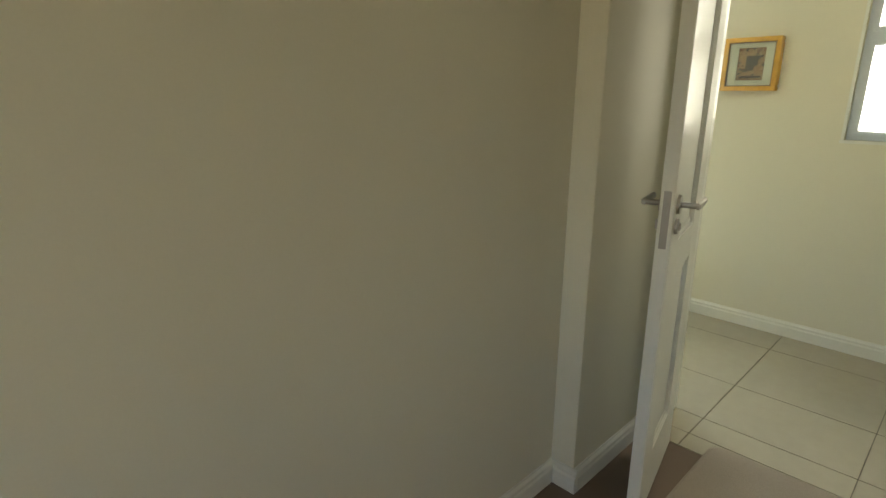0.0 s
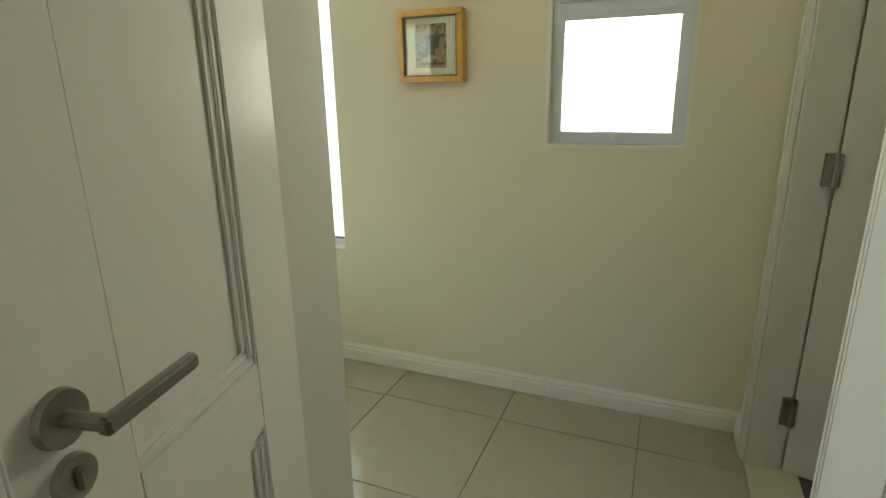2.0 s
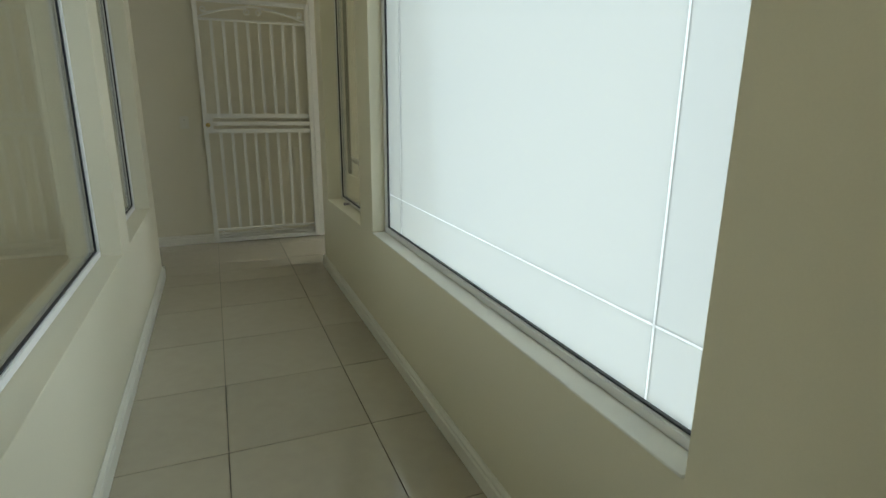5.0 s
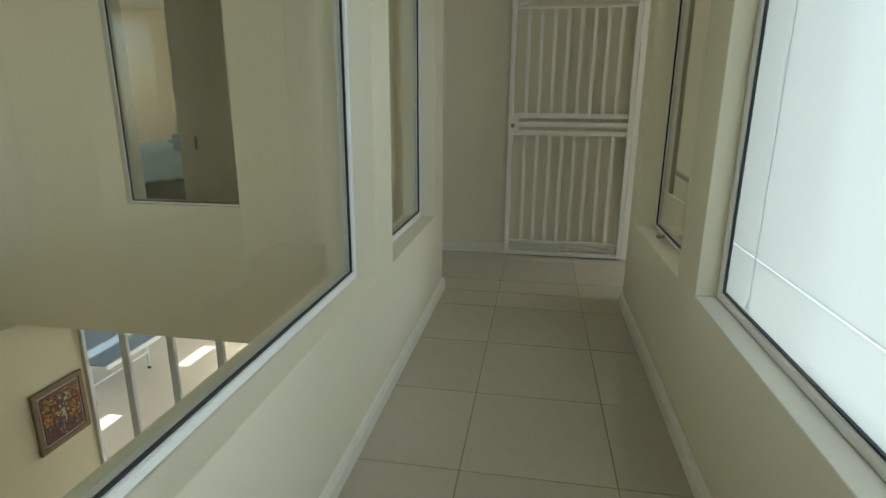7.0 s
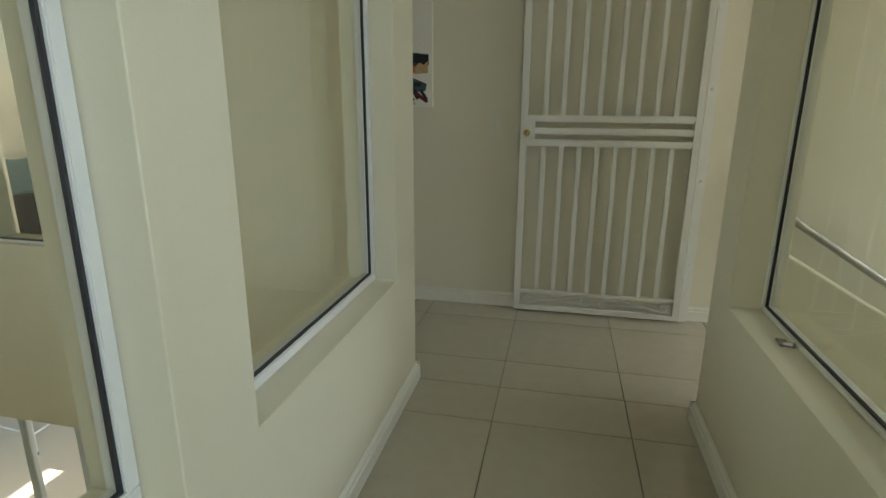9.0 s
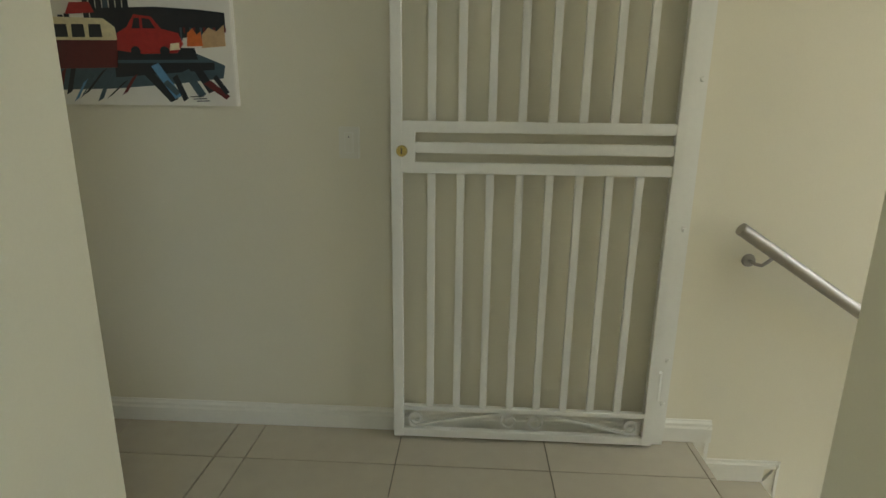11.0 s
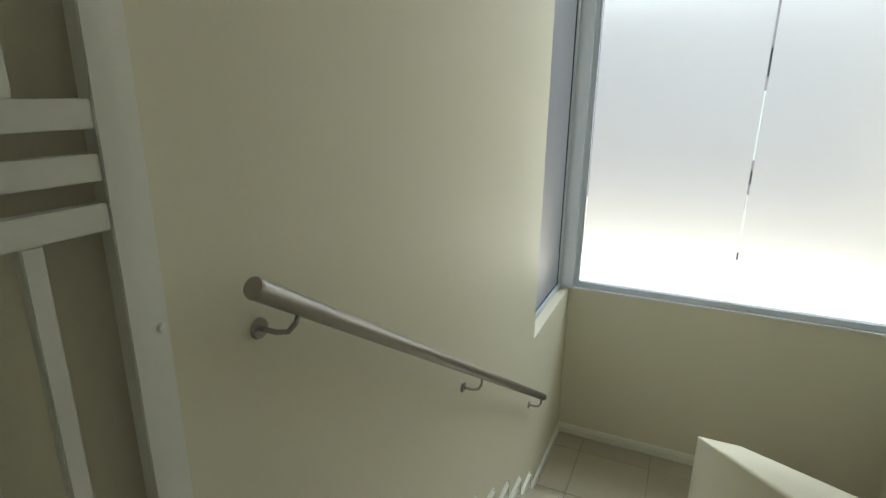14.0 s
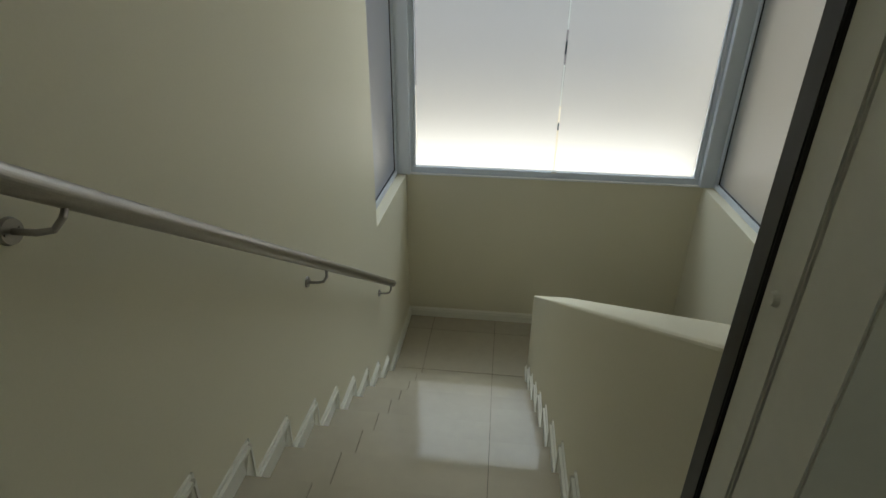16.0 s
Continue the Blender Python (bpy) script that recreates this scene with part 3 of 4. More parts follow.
# stepped skirting on both sides of the flight: each piece runs along a tread and up the riser behind it
def stepped_skirting(y, out):
    """y: face of the wall; out: the way out of it."""
    for k in range(1, STEPS + 1):
        x, z = X0 + RUN * (k - 1), -RISE * k
        root = tagged(new("baseboard"), "white moulded skirting stepping down beside the stair", "skirting board", kind="structure")
        lo, up = x + 0.008, x + 0.074
        for (ta, tb), th in (((0.0, 0.068), 0.014), ((0.068, 0.084), 0.020), ((0.084, 0.098), 0.009)):
            w0, w1 = lo + (up - lo) * ta / 0.098, lo + (up - lo) * tb / 0.098
            end = w0 + RUN - 0.0005 if k < STEPS else (x + 0.35 if out < 0 else 7.175)
            pts = [(w0, z + RISE + ta), (w0, z + ta + 0.001), (end, z + ta + 0.001), (end, z + tb), (w1, z + tb), (w1, z + RISE + tb)]
            y0, y1 = sorted((y + out * 0.001, y + out * th))
            part("moulding", prism(pts, "y", y0, y1), SKIRT, root)


stepped_skirting(YE, -1)
stepped_skirting(6.64, 1)
skirting((3.935, YE), (X0 + 0.074, YE), (0, -1))


# ---- handrail ----
def handrail():
    root = tagged(new("handrail"), "brushed stainless steel tube handrail on wall brackets", "handrail")
    a, b = Vector((4.120, 7.706, 0.930)), Vector((6.869, 7.706, -0.843))
    d = (b - a).normalized()
    part("tube", tube([a, b], 0.0245, 32), STEEL, root, smooth=False)
    for p, s in ((a, -1), (b, 1)):
        part("end_cap", disc(p + d * s * 0.003, d * s, 0.0255, 0.006, 32, 0.002), STEEL, root)
    for x, z in ((4.200, 0.793), (5.464, -0.032), (6.754, -0.864)):
        k = (x + 0.05 - a.x) / (b.x - a.x)
        foot = a + (b - a) * min(k, 0.985)
        w = Vector((x, YE, z))
        br = part("bracket", tube([w + Vector((0, -0.004, 0)), w + Vector((0.004, -0.05, -0.002)), w + Vector((0.014, -0.075, 0.0)), w + Vector((0.030, -0.085, 0.018)), foot + Vector((0, 0, -0.02))], 0.0065, 12), STEEL, root)
        part("rosette", disc(w + Vector((0, -0.005, 0)), (0, -1, 0), 0.026, 0.008, 28, 0.003), STEEL, br)
        for dz in (-0.015, 0.015):
            part("screw", disc(w + Vector((dz, -0.010, 0)), (0, -1, 0), 0.004, 0.003, 10), STEEL, br)
    return root


handrail()


# ---- security gate ----
def spiral(c, r0, r1, a0, turns, n=22):
    return [(c[0] + (r0 + (r1 - r0) * k / n) * math.cos(a0 + turns * 2 * math.pi * k / n), c[1] + (r0 + (r1 - r0) * k / n) * math.sin(a0 + turns * 2 * math.pi * k / n)) for k in range(n + 1)]


def flat_strip(pts, y0, y1, w):
    """A flat bar bent along points in x and z."""
    bm = bmesh.new()
    pts = [Vector((p[0], 0, p[1])) for p in pts]
    rows = []
    for i, p in enumerate(pts):
        d = (pts[min(i + 1, len(pts) - 1)] - pts[max(i - 1, 0)]).normalized()
        n = Vector((-d.z, 0, d.x)) * w / 2
        rows.append([bm.verts.new((p + s * n) + Vector((0, y, 0))) for s, y in ((1, y0), (1, y1), (-1, y1), (-1, y0))])
    for r0, r1 in zip(rows, rows[1:]):
        for k in range(4):
            bm.faces.new((r0[k], r0[(k + 1) % 4], r1[(k + 1) % 4], r1[k]))
    bm.faces.new(rows[0])
    bm.faces.new(list(reversed(rows[-1])))
    return bm


def gate():
    root = tagged(new("security_gate"), "white painted steel security gate standing open against the wall", "gate")
    x0, x1, y0, y1, top = 2.822, 3.884, 7.702, 7.732, 2.36
    for a, b in ((x0, x0 + 0.04), (x1 - 0.04, x1)):
        part("stile", box((a, y0, 0.014), (b, y1, top), 0.002), GATEPAINT, root)
    for z0, z1 in ((0.014, 0.048), (0.135, 0.155), (1.116, 1.157), (1.264, 1.305), (top - 0.04, top)):
        part("rail", box((x0 + 0.04, y0 + 0.002, z0), (x1 - 0.04, y1 - 0.002, z1), 0.002), GATEPAINT, root)
    part("rail", box((x0 + 0.088, y0 + 0.003, 1.190), (x1 - 0.04, y1 - 0.003, 1.229), 0.002), GATEPAINT, root)
    box_ = part("lock_box", box((x0 + 0.04, y0 + 0.001, 1.157), (x0 + 0.088, y1 - 0.001, 1.264), 0.002), GATEPAINT, root)
    part("lock_cylinder", disc((x0 + 0.040, y0 - 0.004, 1.196), (0, -1, 0), 0.022, 0.012, 28, 0.004), BRASS, box_, "round brass lock cylinder")
    # Solid dark plate; the shade of the keyhole is in its colour.
    part("keyhole", box((x0 + 0.038, y0 - 0.0125, 1.187), (x0 + 0.042, y0 - 0.0095, 1.207)), NEARBLACK, box_, "keyhole, its shade put into the colour")
    n = 8
    for k in range(n):
        x = x0 + 0.04 + (x1 - x0 - 0.08) * (k + 1) / (n + 1)
        part("bar", box((x - 0.0145, y0 + 0.008, 0.155), (x + 0.0145, y1 - 0.004, 1.115), 0.002), GATEPAINT, root)
        part("bar", box((x - 0.0145, y0 + 0.008, 1.305), (x + 0.0145, y1 - 0.004, 2.16), 0.002), GATEPAINT, root)
    part("rail", box((x0 + 0.04, y0 + 0.002, 2.16), (x1 - 0.04, y1 - 0.002, 2.18), 0.002), GATEPAINT, root)
    xm = (x0 + x1) / 2
    arch = [(x0 + 0.045 + (x1 - x0 - 0.09) * k / 24, 2.19 + 0.11 * math.sin(math.pi * k / 24)) for k in range(25)]
    part("arch", flat_strip(arch, y0 + 0.006, y1 - 0.006, 0.014), GATEPAINT, root)
    for zb, hh in ((0.092, 1.0), (2.255, 0.8)):
        for s in (-1, 1):
            inner = spiral((xm + s * 0.052, zb), 0.040 * hh, 0.012, math.pi / 2, 1.3 * -s)
            outer_c = (xm + s * 0.44, zb)
            outer = spiral(outer_c, 0.034 * hh, 0.012, -math.pi / 2, 1.2 * s)
            link = [(xm + s * (0.052 + (0.44 - 0.052) * k / 8), zb + 0.040 * hh - (0.074 * hh) * (k / 8) ** 1.2) for k in range(9)]
            for nm, pts in (("scroll", inner), ("scroll", outer), ("scroll", link)):
                part(nm, flat_strip(pts, y0 + 0.008, y1 - 0.008, 0.010), GATEPAINT, root)
    return root


gate()


def gate_jamb():
    root = tagged(new("gate_jamb"), "white steel flat bar gate jamb screwed to the end wall", "gate jamb")
    part("jamb", box((3.892, 7.735, 0.0), (3.940, 7.762, 2.42), 0.003), GATEPAINT, root)
    part("jamb", box((3.895, 7.762, 0.0), (3.955, YE - 0.001, 2.42), 0.003), GATEPAINT, root)
    for z in (0.19, 0.382, 0.919, 1.459, 2.05):
        part("screw", disc((3.922, 7.732, z), (0, -1, 0), 0.010, 0.008, 14, 0.003), GATEPAINT, root)
    for z in (0.28, 1.95):
        part("hinge", disc((3.889, 7.716, z), (0, 0, 1), 0.011, 0.12, 16), GATEPAINT, root)
    return root


gate_jamb()


def strike_post():
    root = tagged(new("gate_post"), "white steel strike post with a dark edge", "gate post")
    part("post", box((3.830, YW + 0.002, 0.0), (3.925, 6.652, 2.42), 0.003), GATEPAINT, root)
    part("strip", box((3.927, 6.642, 0.0), (3.985, 6.655, 2.42), 0.003), GATEPAINT, root)
    # Narrow near-black strip along the stair side of the post.
    part("edge", box((3.986, 6.642, 0.0), (4.024, 6.660, 2.42), 0.002), NEARBLACK, root, "near-black edge strip")
    part("screw", disc((3.958, 6.657, 0.895), (0, 1, 0), 0.010, 0.008, 14, 0.003), GATEPAINT, root)
    part("strike", box((3.862, 6.650, 1.10), (3.888, 6.6545, 1.25), 0.001), STEEL, root, "steel strike plate")
    return root


strike_post()


# ---- doors ----
def panel_leaf(w, h, t):
    """A two-panel moulded door leaf, hinge at the origin, leaf along +x, thickness along y."""
    parts = []
    st = 0.148
    zs = ((0.0, 0.22), (0.895, 1.015), (h - 0.14, h))
    bm = bmesh.new()
    add_box(bm, (0, 0, 0), (st, t, h), 0.003)
    add_box(bm, (w - st, 0, 0), (w, t, h), 0.003)
    for a, b in zs:
        add_box(bm, (st, 0.0002, a), (w - st, t - 0.0002, b))
    parts.append(("leaf", bm))
    for (_, a), (b, _) in zip(zs, zs[1:]):
        bm = bmesh.new()
        add_box(bm, (st, 0.013, a), (w - st, t - 0.013, b))
        for inset, wd, dp in ((0.0, 0.014, 0.004), (0.012, 0.018, 0.0085)):
            for y0, y1 in ((dp, 0.0135), (t - 0.0135, t - dp)):
                p, q, c, d = st + inset, w - st - inset, a + inset, b - inset
                for lo, hi in (((p, y0, c), (q, y1, c + wd)), ((p, y0, d - wd), (q, y1, d)), ((p, y0, c + wd), (p + wd, y1, d - wd)), ((q - wd, y0, c + wd), (q, y1, d - wd))):
                    add_box(bm, lo, hi, 0.003)
        parts.append(("panel", bm))
    return parts


def lever(side, x, z, t):
    y = 0.0 if side < 0 else t
    bm = bmesh.new()
    add_disc(bm, (x, y + side * 0.004, z), (0, side, 0), 0.031, 0.010, 32, 0.002)
    add_tube(bm, [(x, y + side * 0.006, z), (x, y + side * 0.058, z)], 0.009, 14)
    add_box(bm, (x - 0.010, y + side * 0.058 - 0.008, z - 0.010), (x + 0.135, y + side * 0.058 + 0.008, z + 0.010), 0.004)
    bm2 = bmesh.new()
    add_disc(bm2, (x, y + side * 0.004, z - 0.068), (0, side, 0), 0.026, 0.010, 32, 0.002)
    add_box(bm2, (x - 0.005, y + side * 0.009, z - 0.080), (x + 0.005, y + side * 0.016, z - 0.056), 0.002)
    return bm, bm2


def door(name, m, w, h, t, lever_x, label):
    root = tagged(new(name), label, "door", kind="structure")
    root.matrix_world = m
    for nm, bm in panel_leaf(w, h, t):
        part(nm, bm, WHITE, root)
    if lever_x:
        for s in (-1, 1):
            a, b = lever(s, lever_x, 1.147, t)
            for v in a.verts:
                v.co.x = 2 * lever_x - v.co.x
            part("door_handle", a, STEEL, root, "brushed steel lever handle on a round rose")
            part("escutcheon", b, STEEL, root, "round brushed steel cylinder rose")
        part("lock_plate", box((w, t / 2 - 0.011, 1.017), (w + 0.002, t / 2 + 0.011, 1.195), 0.0005), STEEL, root, "brushed steel lock faceplate")
        part("latch", box((w + 0.002, t / 2 - 0.006, 1.125), (w + 0.010, t / 2 + 0.006, 1.150), 0.002), STEEL, root)
    return root


hinge = Vector((2.105, 1.602, 0.006))
edge = Vector((1.543, 1.478, 0.006))
v = edge - hinge
ang = math.degrees(math.atan2(v.y, v.x))
door("door_1", pose(hinge.x, hinge.y, 0.006, 0, 0, ang), 0.575, 2.04, 0.042, 0.514, "white two-panel bedroom door standing open with steel lever")
door("door_2", pose(3.498, 0.395, 0.006, 0, 0, -104), 0.78, 2.04, 0.040, 0, "white panelled door standing ajar into the next room")
door("door_3", pose(2.070, 0.515, 0.006, 0, 0, -90), 0.76, 2.04, 0.040, 0, "white panelled door folded open beside the doorway")


def architrave(pts, axis, f, side, label="white moulded door architrave"):
    """Moulding round an opening: pts (a0, a1, top) on a wall across axis; f: wall face; side: the way out of it."""
    a0, a1, top = pts
    root = tagged(new("trim"), label, "architrave", kind="structure")
    w = 0.07

    def piece(lo_a, hi_a, lo_z, hi_z):
        bm = bmesh.new()
        for k, (d0, d1, th) in enumerate(((0.0, 1.0, 0.010), (0.12, 0.40, 0.016), (0.62, 0.95, 0.020))):
            if hi_z - lo_z > hi_a - lo_a:
                inner_left = lo_a < (a0 + a1) / 2
                p0, p1 = (hi_a - w * d1, hi_a - w * d0) if inner_left else (lo_a + w * d0, lo_a + w * d1)
                q0, q1 = lo_z, hi_z
            else:
                p0, p1, q0, q1 = lo_a, hi_a, lo_z + w * d0, lo_z + w * d1
            f0, f1 = sorted((f + side * 0.001, f + side * th))
            lo = (f0, p0, q0) if axis == "x" else (p0, f0, q0)
            hi = (f1, p1, q1) if axis == "x" else (p1, f1, q1)
            add_box(bm, lo, hi, 0.003)
        return bm
    part("side", piece(a0 - w, a0, 0.0, top), WHITE, root)
    part("side", piece(a1, a1 + w, 0.0, top), WHITE, root)
    part("head", piece(a0 - w, a1 + w, top + 0.001, top + w), WHITE, root)
    return root


architrave((2.64, 3.52, 2.07), "y", YS, 1)


def lining(axis, lo, hi):
    return tagged(finish("door_frame", box(lo, hi, 0.003), WHITE), "white painted timber door lining", "door frame", kind="structure")


lining("y", (3.505, YS2 + 0.06, 0.0), (3.529, YS - 0.001, 2.079))
lining("y", (2.621, YS2 + 0.06, 0.0), (2.645, YS - 0.001, 2.079))
lining("x", (2.25, 0.576, 0.0), (2.412, 0.594, 2.079))
lining("x", (2.126, 0.576, 0.0), (2.249, 0.606, 2.079))
lining("x", (2.124, 1.660, 0.0), (2.421, 1.699, 2.079))
for z in (0.27, 1.187):
    bm = bmesh.new()
    add_box(bm, (3.482, 0.386, z - 0.055), (3.5045, 0.436, z + 0.055), 0.001)
    add_disc(bm, (3.482, 0.402, z), (0, 0, 1), 0.008, 0.112, 12)
    tagged(finish("hinge", bm, STEEL), "steel butt hinge on the door lining", "hinge")
# bedroom side moulding, south of the doorway
bm = bmesh.new()
for y0, y1, th in ((0.540, 0.604, 0.012), (0.546, 0.560, 0.018), (0.574, 0.598, 0.016)):
    add_box(bm, (2.124 - th, y0, 0.0), (2.124, y1, 2.15), 0.003)
tagged(finish("trim", bm, WHITE), "white moulded architrave beside the bedroom doorway", "architrave", kind="structure")


# ---- switches ----
def switch(m, label, group):
    """A rocker switch; plate in x and z, facing -y."""
    root = tagged(new("light_switch"), label, "light switch", group)
    root.matrix_world = m
    part("plate", box((-0.040, -0.012, -0.060), (0.040, -0.0005, 0.060), 0.004), PLASTIC, root)
    part("surround", box((-0.0175, -0.0125, -0.040), (0.0175, -0.0118, 0.040), 0.0002), SKIRT, root)
    part("rocker", box((-0.014, -0.017, -0.036), (0.014, -0.0126, 0.036), 0.002), PLASTIC, root)
    part("mark", box((-0.0015, -0.0175, 0.018), (0.0015, -0.0168, 0.024)), GASKET, root)
    return root


switch(pose(2.125, 0.545, 1.227, 0, 0, -90), "white rocker light switch beside the bedroom doorway", "light switches")
switch(pose(2.652, YE, 1.219), "white rocker light switch on the end wall", "light switches")
pull = tagged(new("flush_pull"), "white recessed flush pull on the panelled door", "door pull")
part("plate", box((2.064, 0.515, 1.16), (2.0699, 0.560, 1.285), 0.002), PLASTIC, pull)
part("recess", box((2.062, 0.527, 1.185), (2.064, 0.548, 1.262), 0.0008), PLASTIC, pull)


# ---- pictures ----
def paint(name, col, rough=0.6):
    return mat(name, col, rough, noise_amt=0.2, scale=60)


def framed_picture():
    """Box frame in gilded pine with an ivory mount and a brown print of plain shapes."""
    y0, y1, z0, z1 = 1.790, 2.100, 1.501, 1.807
    x1, x0 = XR - 0.001, XR - 0.067
    root = tagged(new("framed_picture"), "square gilded box frame with ivory mount and brown print", "picture")
    fw = 0.028
    bm = bmesh.new()
    for lo, hi in (((x0, y0, z0), (x1, y1, z0 + fw)), ((x0, y0, z1 - fw), (x1, y1, z1)), ((x0, y0, z0 + fw), (x1, y0 + fw, z1 - fw)), ((x0, y1 - fw, z0 + fw), (x1, y1, z1 - fw))):
        add_box(bm, lo, hi, 0.004)
    f = part("frame", bm, GOLD, root, "gilded pine frame")
    bm = bmesh.new()
    s = fw - 0.004
    for lo, hi in (((x0 + 0.004, y0 + s, z0 + s), (x0 + 0.016, y1 - s, z0 + s + 0.008)), ((x0 + 0.004, y0 + s, z1 - s - 0.008), (x0 + 0.016, y1 - s, z1 - s)),
                   ((x0 + 0.004, y0 + s, z0 + s), (x0 + 0.016, y0 + s + 0.008, z1 - s)), ((x0 + 0.004, y1 - s - 0.008, z0 + s), (x0 + 0.016, y1 - s, z1 - s))):
        add_box(bm, lo, hi, 0.002)
    part("inner_slip", bm, FRAMEWOOD, f)
    bm = bmesh.new()
    ya, yb, za, zb = y0 + 0.080, y1 - 0.080, z0 + 0.062, z1 - 0.058
    for lo, hi in (((x0 + 0.018, y0 + fw, z0 + fw), (x0 + 0.022, y1 - fw, za)), ((x0 + 0.018, y0 + fw, zb), (x0 + 0.022, y1 - fw, z1 - fw)), ((x0 + 0.018, y0 + fw, za), (x0 + 0.022, ya, zb)), ((x0 + 0.018, yb, za), (x0 + 0.022, y1 - fw, zb))):
        add_box(bm, lo, hi)
    part("mount", bm, MOUNT, root, "ivory card mount")
    part("print", box((x0 + 0.030, ya - 0.01, za - 0.01), (x0 + 0.032, yb + 0.01, zb + 0.01)), paint("tan_print", (0.34, 0.20, 0.12)), root, "tan and brown print")
    dark, mid, light = paint("umber_ink", (0.05, 0.035, 0.03)), paint("rust_ink", (0.20, 0.085, 0.05)), paint("straw_ink", (0.42, 0.30, 0.17))
    rnd = random.Random(5)
    w, h = yb - ya, zb - za
    for k in range(46):
        cy, cz = ya + w * rnd.uniform(0.03, 0.97), za + h * rnd.uniform(0.02, 0.98)
        r = rnd.uniform(0.004, 0.009)
        part("print_patch", disc((x0 + 0.0293 - 0.0002 * k / 46, cy, cz), (-1, 0, 0), r, 0.0006, 9), (mid, light, dark)[k % 3], root)
    for cy, cz, a, b in ((0.48, 0.60, 0.22, 0.15), (0.55, 0.42, 0.16, 0.12), (0.30, 0.70, 0.10, 0.06), (0.72, 0.30, 0.12, 0.05), (0.5, 0.10, 0.40, 0.03)):
        part("print_patch", box((x0 + 0.0278, ya + w * (cy - a), za + h * (cz - b)), (x0 + 0.0286, ya + w * (cy + a), za + h * (cz + b)), 0.0003), dark, root)
    g = part("glazing", box((x0 + 0.0165, y0 + fw - 0.002, z0 + fw - 0.002), (x0 + 0.0175, y1 - fw + 0.002, z1 - fw + 0.002)), CLEAR, root)
    g.visible_shadow = False
    return root


framed_picture()


def canvas():
    """Unframed street-scene canvas, in strokes of flat colour, on the end wall."""
    x0, x1, z0, z1 = 1.164, 2.239, 1.348, 2.003
    yf = YE - 0.032
    root = tagged(new("canvas_painting"), "unframed white canvas painted with a red car, bus and skyline", "painting")
    part("canvas", box((x0, yf, z0), (x1, YE - 0.001, z1), 0.003), MOUNT, root)
    black, red, dred, cream_, orange, slate, blue = (paint("black_acrylic", (0.012, 0.014, 0.016)), paint("red_acrylic", (0.36, 0.02, 0.015)), paint("maroon_acrylic", (0.12, 0.012, 0.01)),
                                                   paint("cream_acrylic", (0.70, 0.62, 0.38)), paint("orange_acrylic", (0.62, 0.14, 0.03)), paint("slate_acrylic", (0.05, 0.085, 0.10)), paint("blue_acrylic", (0.10, 0.25, 0.42)))
    lay = [0]

    def poly(pts, m_, nm="brushstroke"):
        lay[0] += 1
        y = yf - 0.0004 - 0.00006 * lay[0]
        bm = bmesh.new()
        a = [bm.verts.new((x0 + u, y, z0 + v_)) for u, v_ in pts]
        b = [bm.verts.new((x0 + u, yf + 0.001, z0 + v_)) for u, v_ in pts]
        bm.faces.new(a)
        bm.faces.new(list(reversed(b)))
        n = len(a)
        for k in range(n):
            bm.faces.new((a[k], a[(k + 1) % n], b[(k + 1) % n], b[k]))
        return part(nm, bm, m_, root)

    rnd = random.Random(11)
    # road and its ragged strokes
    poly([(0.0, 0.07), (0.30, 0.05), (0.62, 0.06), (0.86, 0.08), (1.03, 0.10), (1.04, 0.145), (0.90, 0.20), (0.4, 0.205), (0.0, 0.20)], slate)
    poly([(0.50, 0.16), (0.94, 0.165), (0.93, 0.205), (0.50, 0.21)], black)
    poly([(0.62, 0.10), (1.0, 0.13), (1.0, 0.155), (0.62, 0.15)], black)
    for k in range(26):
        u = 0.03 + 0.96 * k / 25
        w = rnd.uniform(0.014, 0.030)
        a = -rnd.uniform(0.03, 0.09) if u < 0.72 else rnd.uniform(0.03, 0.10)
        zt, zb = 0.08 + 0.02 * (k % 4), 0.018 + 0.012 * (k % 3) + 0.08 * max(0, u - 0.8)
        poly([(u, zt), (u + w, zt + 0.012), (min(1.05, u + w + a), zb + 0.006), (min(1.035, u + a), zb - 0.006)], (black, slate, black, dred, black, blue, slate)[k % 7])
    # skyline
    for k in range(30):
        u = 0.30 + 0.755 * k / 30
        h_ = rnd.uniform(0.0, 0.035) + (0.09 if 8 < k < 16 else 0.0)
        poly([(u, 0.26), (u + 0.022, 0.26), (u + 0.020, 0.295 + h_), (u + 0.002, 0.295 + h_)], black if k % 4 else slate)
    poly([(0.56, 0.22), (0.90, 0.24), (1.052, 0.268), (1.052, 0.325), (0.96, 0.335), (0.80, 0.345), (0.56, 0.34)], black)
    for k in range(15):
        u = 0.87 + 0.0125 * k
        d = rnd.uniform(0.01, 0.045)
        poly([(u, 0.275), (u + 0.009, 0.275), (u + 0.007, 0.272 - d), (u + 0.002, 0.272 - d)], (black, slate, dred)[k % 3])
    tan_ = paint("tan_acrylic", (0.50, 0.33, 0.17))
    poly([(0.96, 0.205), (1.048, 0.212), (1.048, 0.285), (1.02, 0.262), (0.99, 0.275), (0.965, 0.25)], tan_)
    poly([(0.905, 0.21), (0.965, 0.212), (0.96, 0.262), (0.945, 0.25), (0.93, 0.272), (0.91, 0.255)], orange)
    # bus
    poly([(0.25, 0.125), (0.63, 0.135), (0.645, 0.23), (0.25, 0.23)], dred)
    poly([(0.25, 0.23), (0.645, 0.23), (0.64, 0.275), (0.60, 0.305), (0.25, 0.315)], cream_)
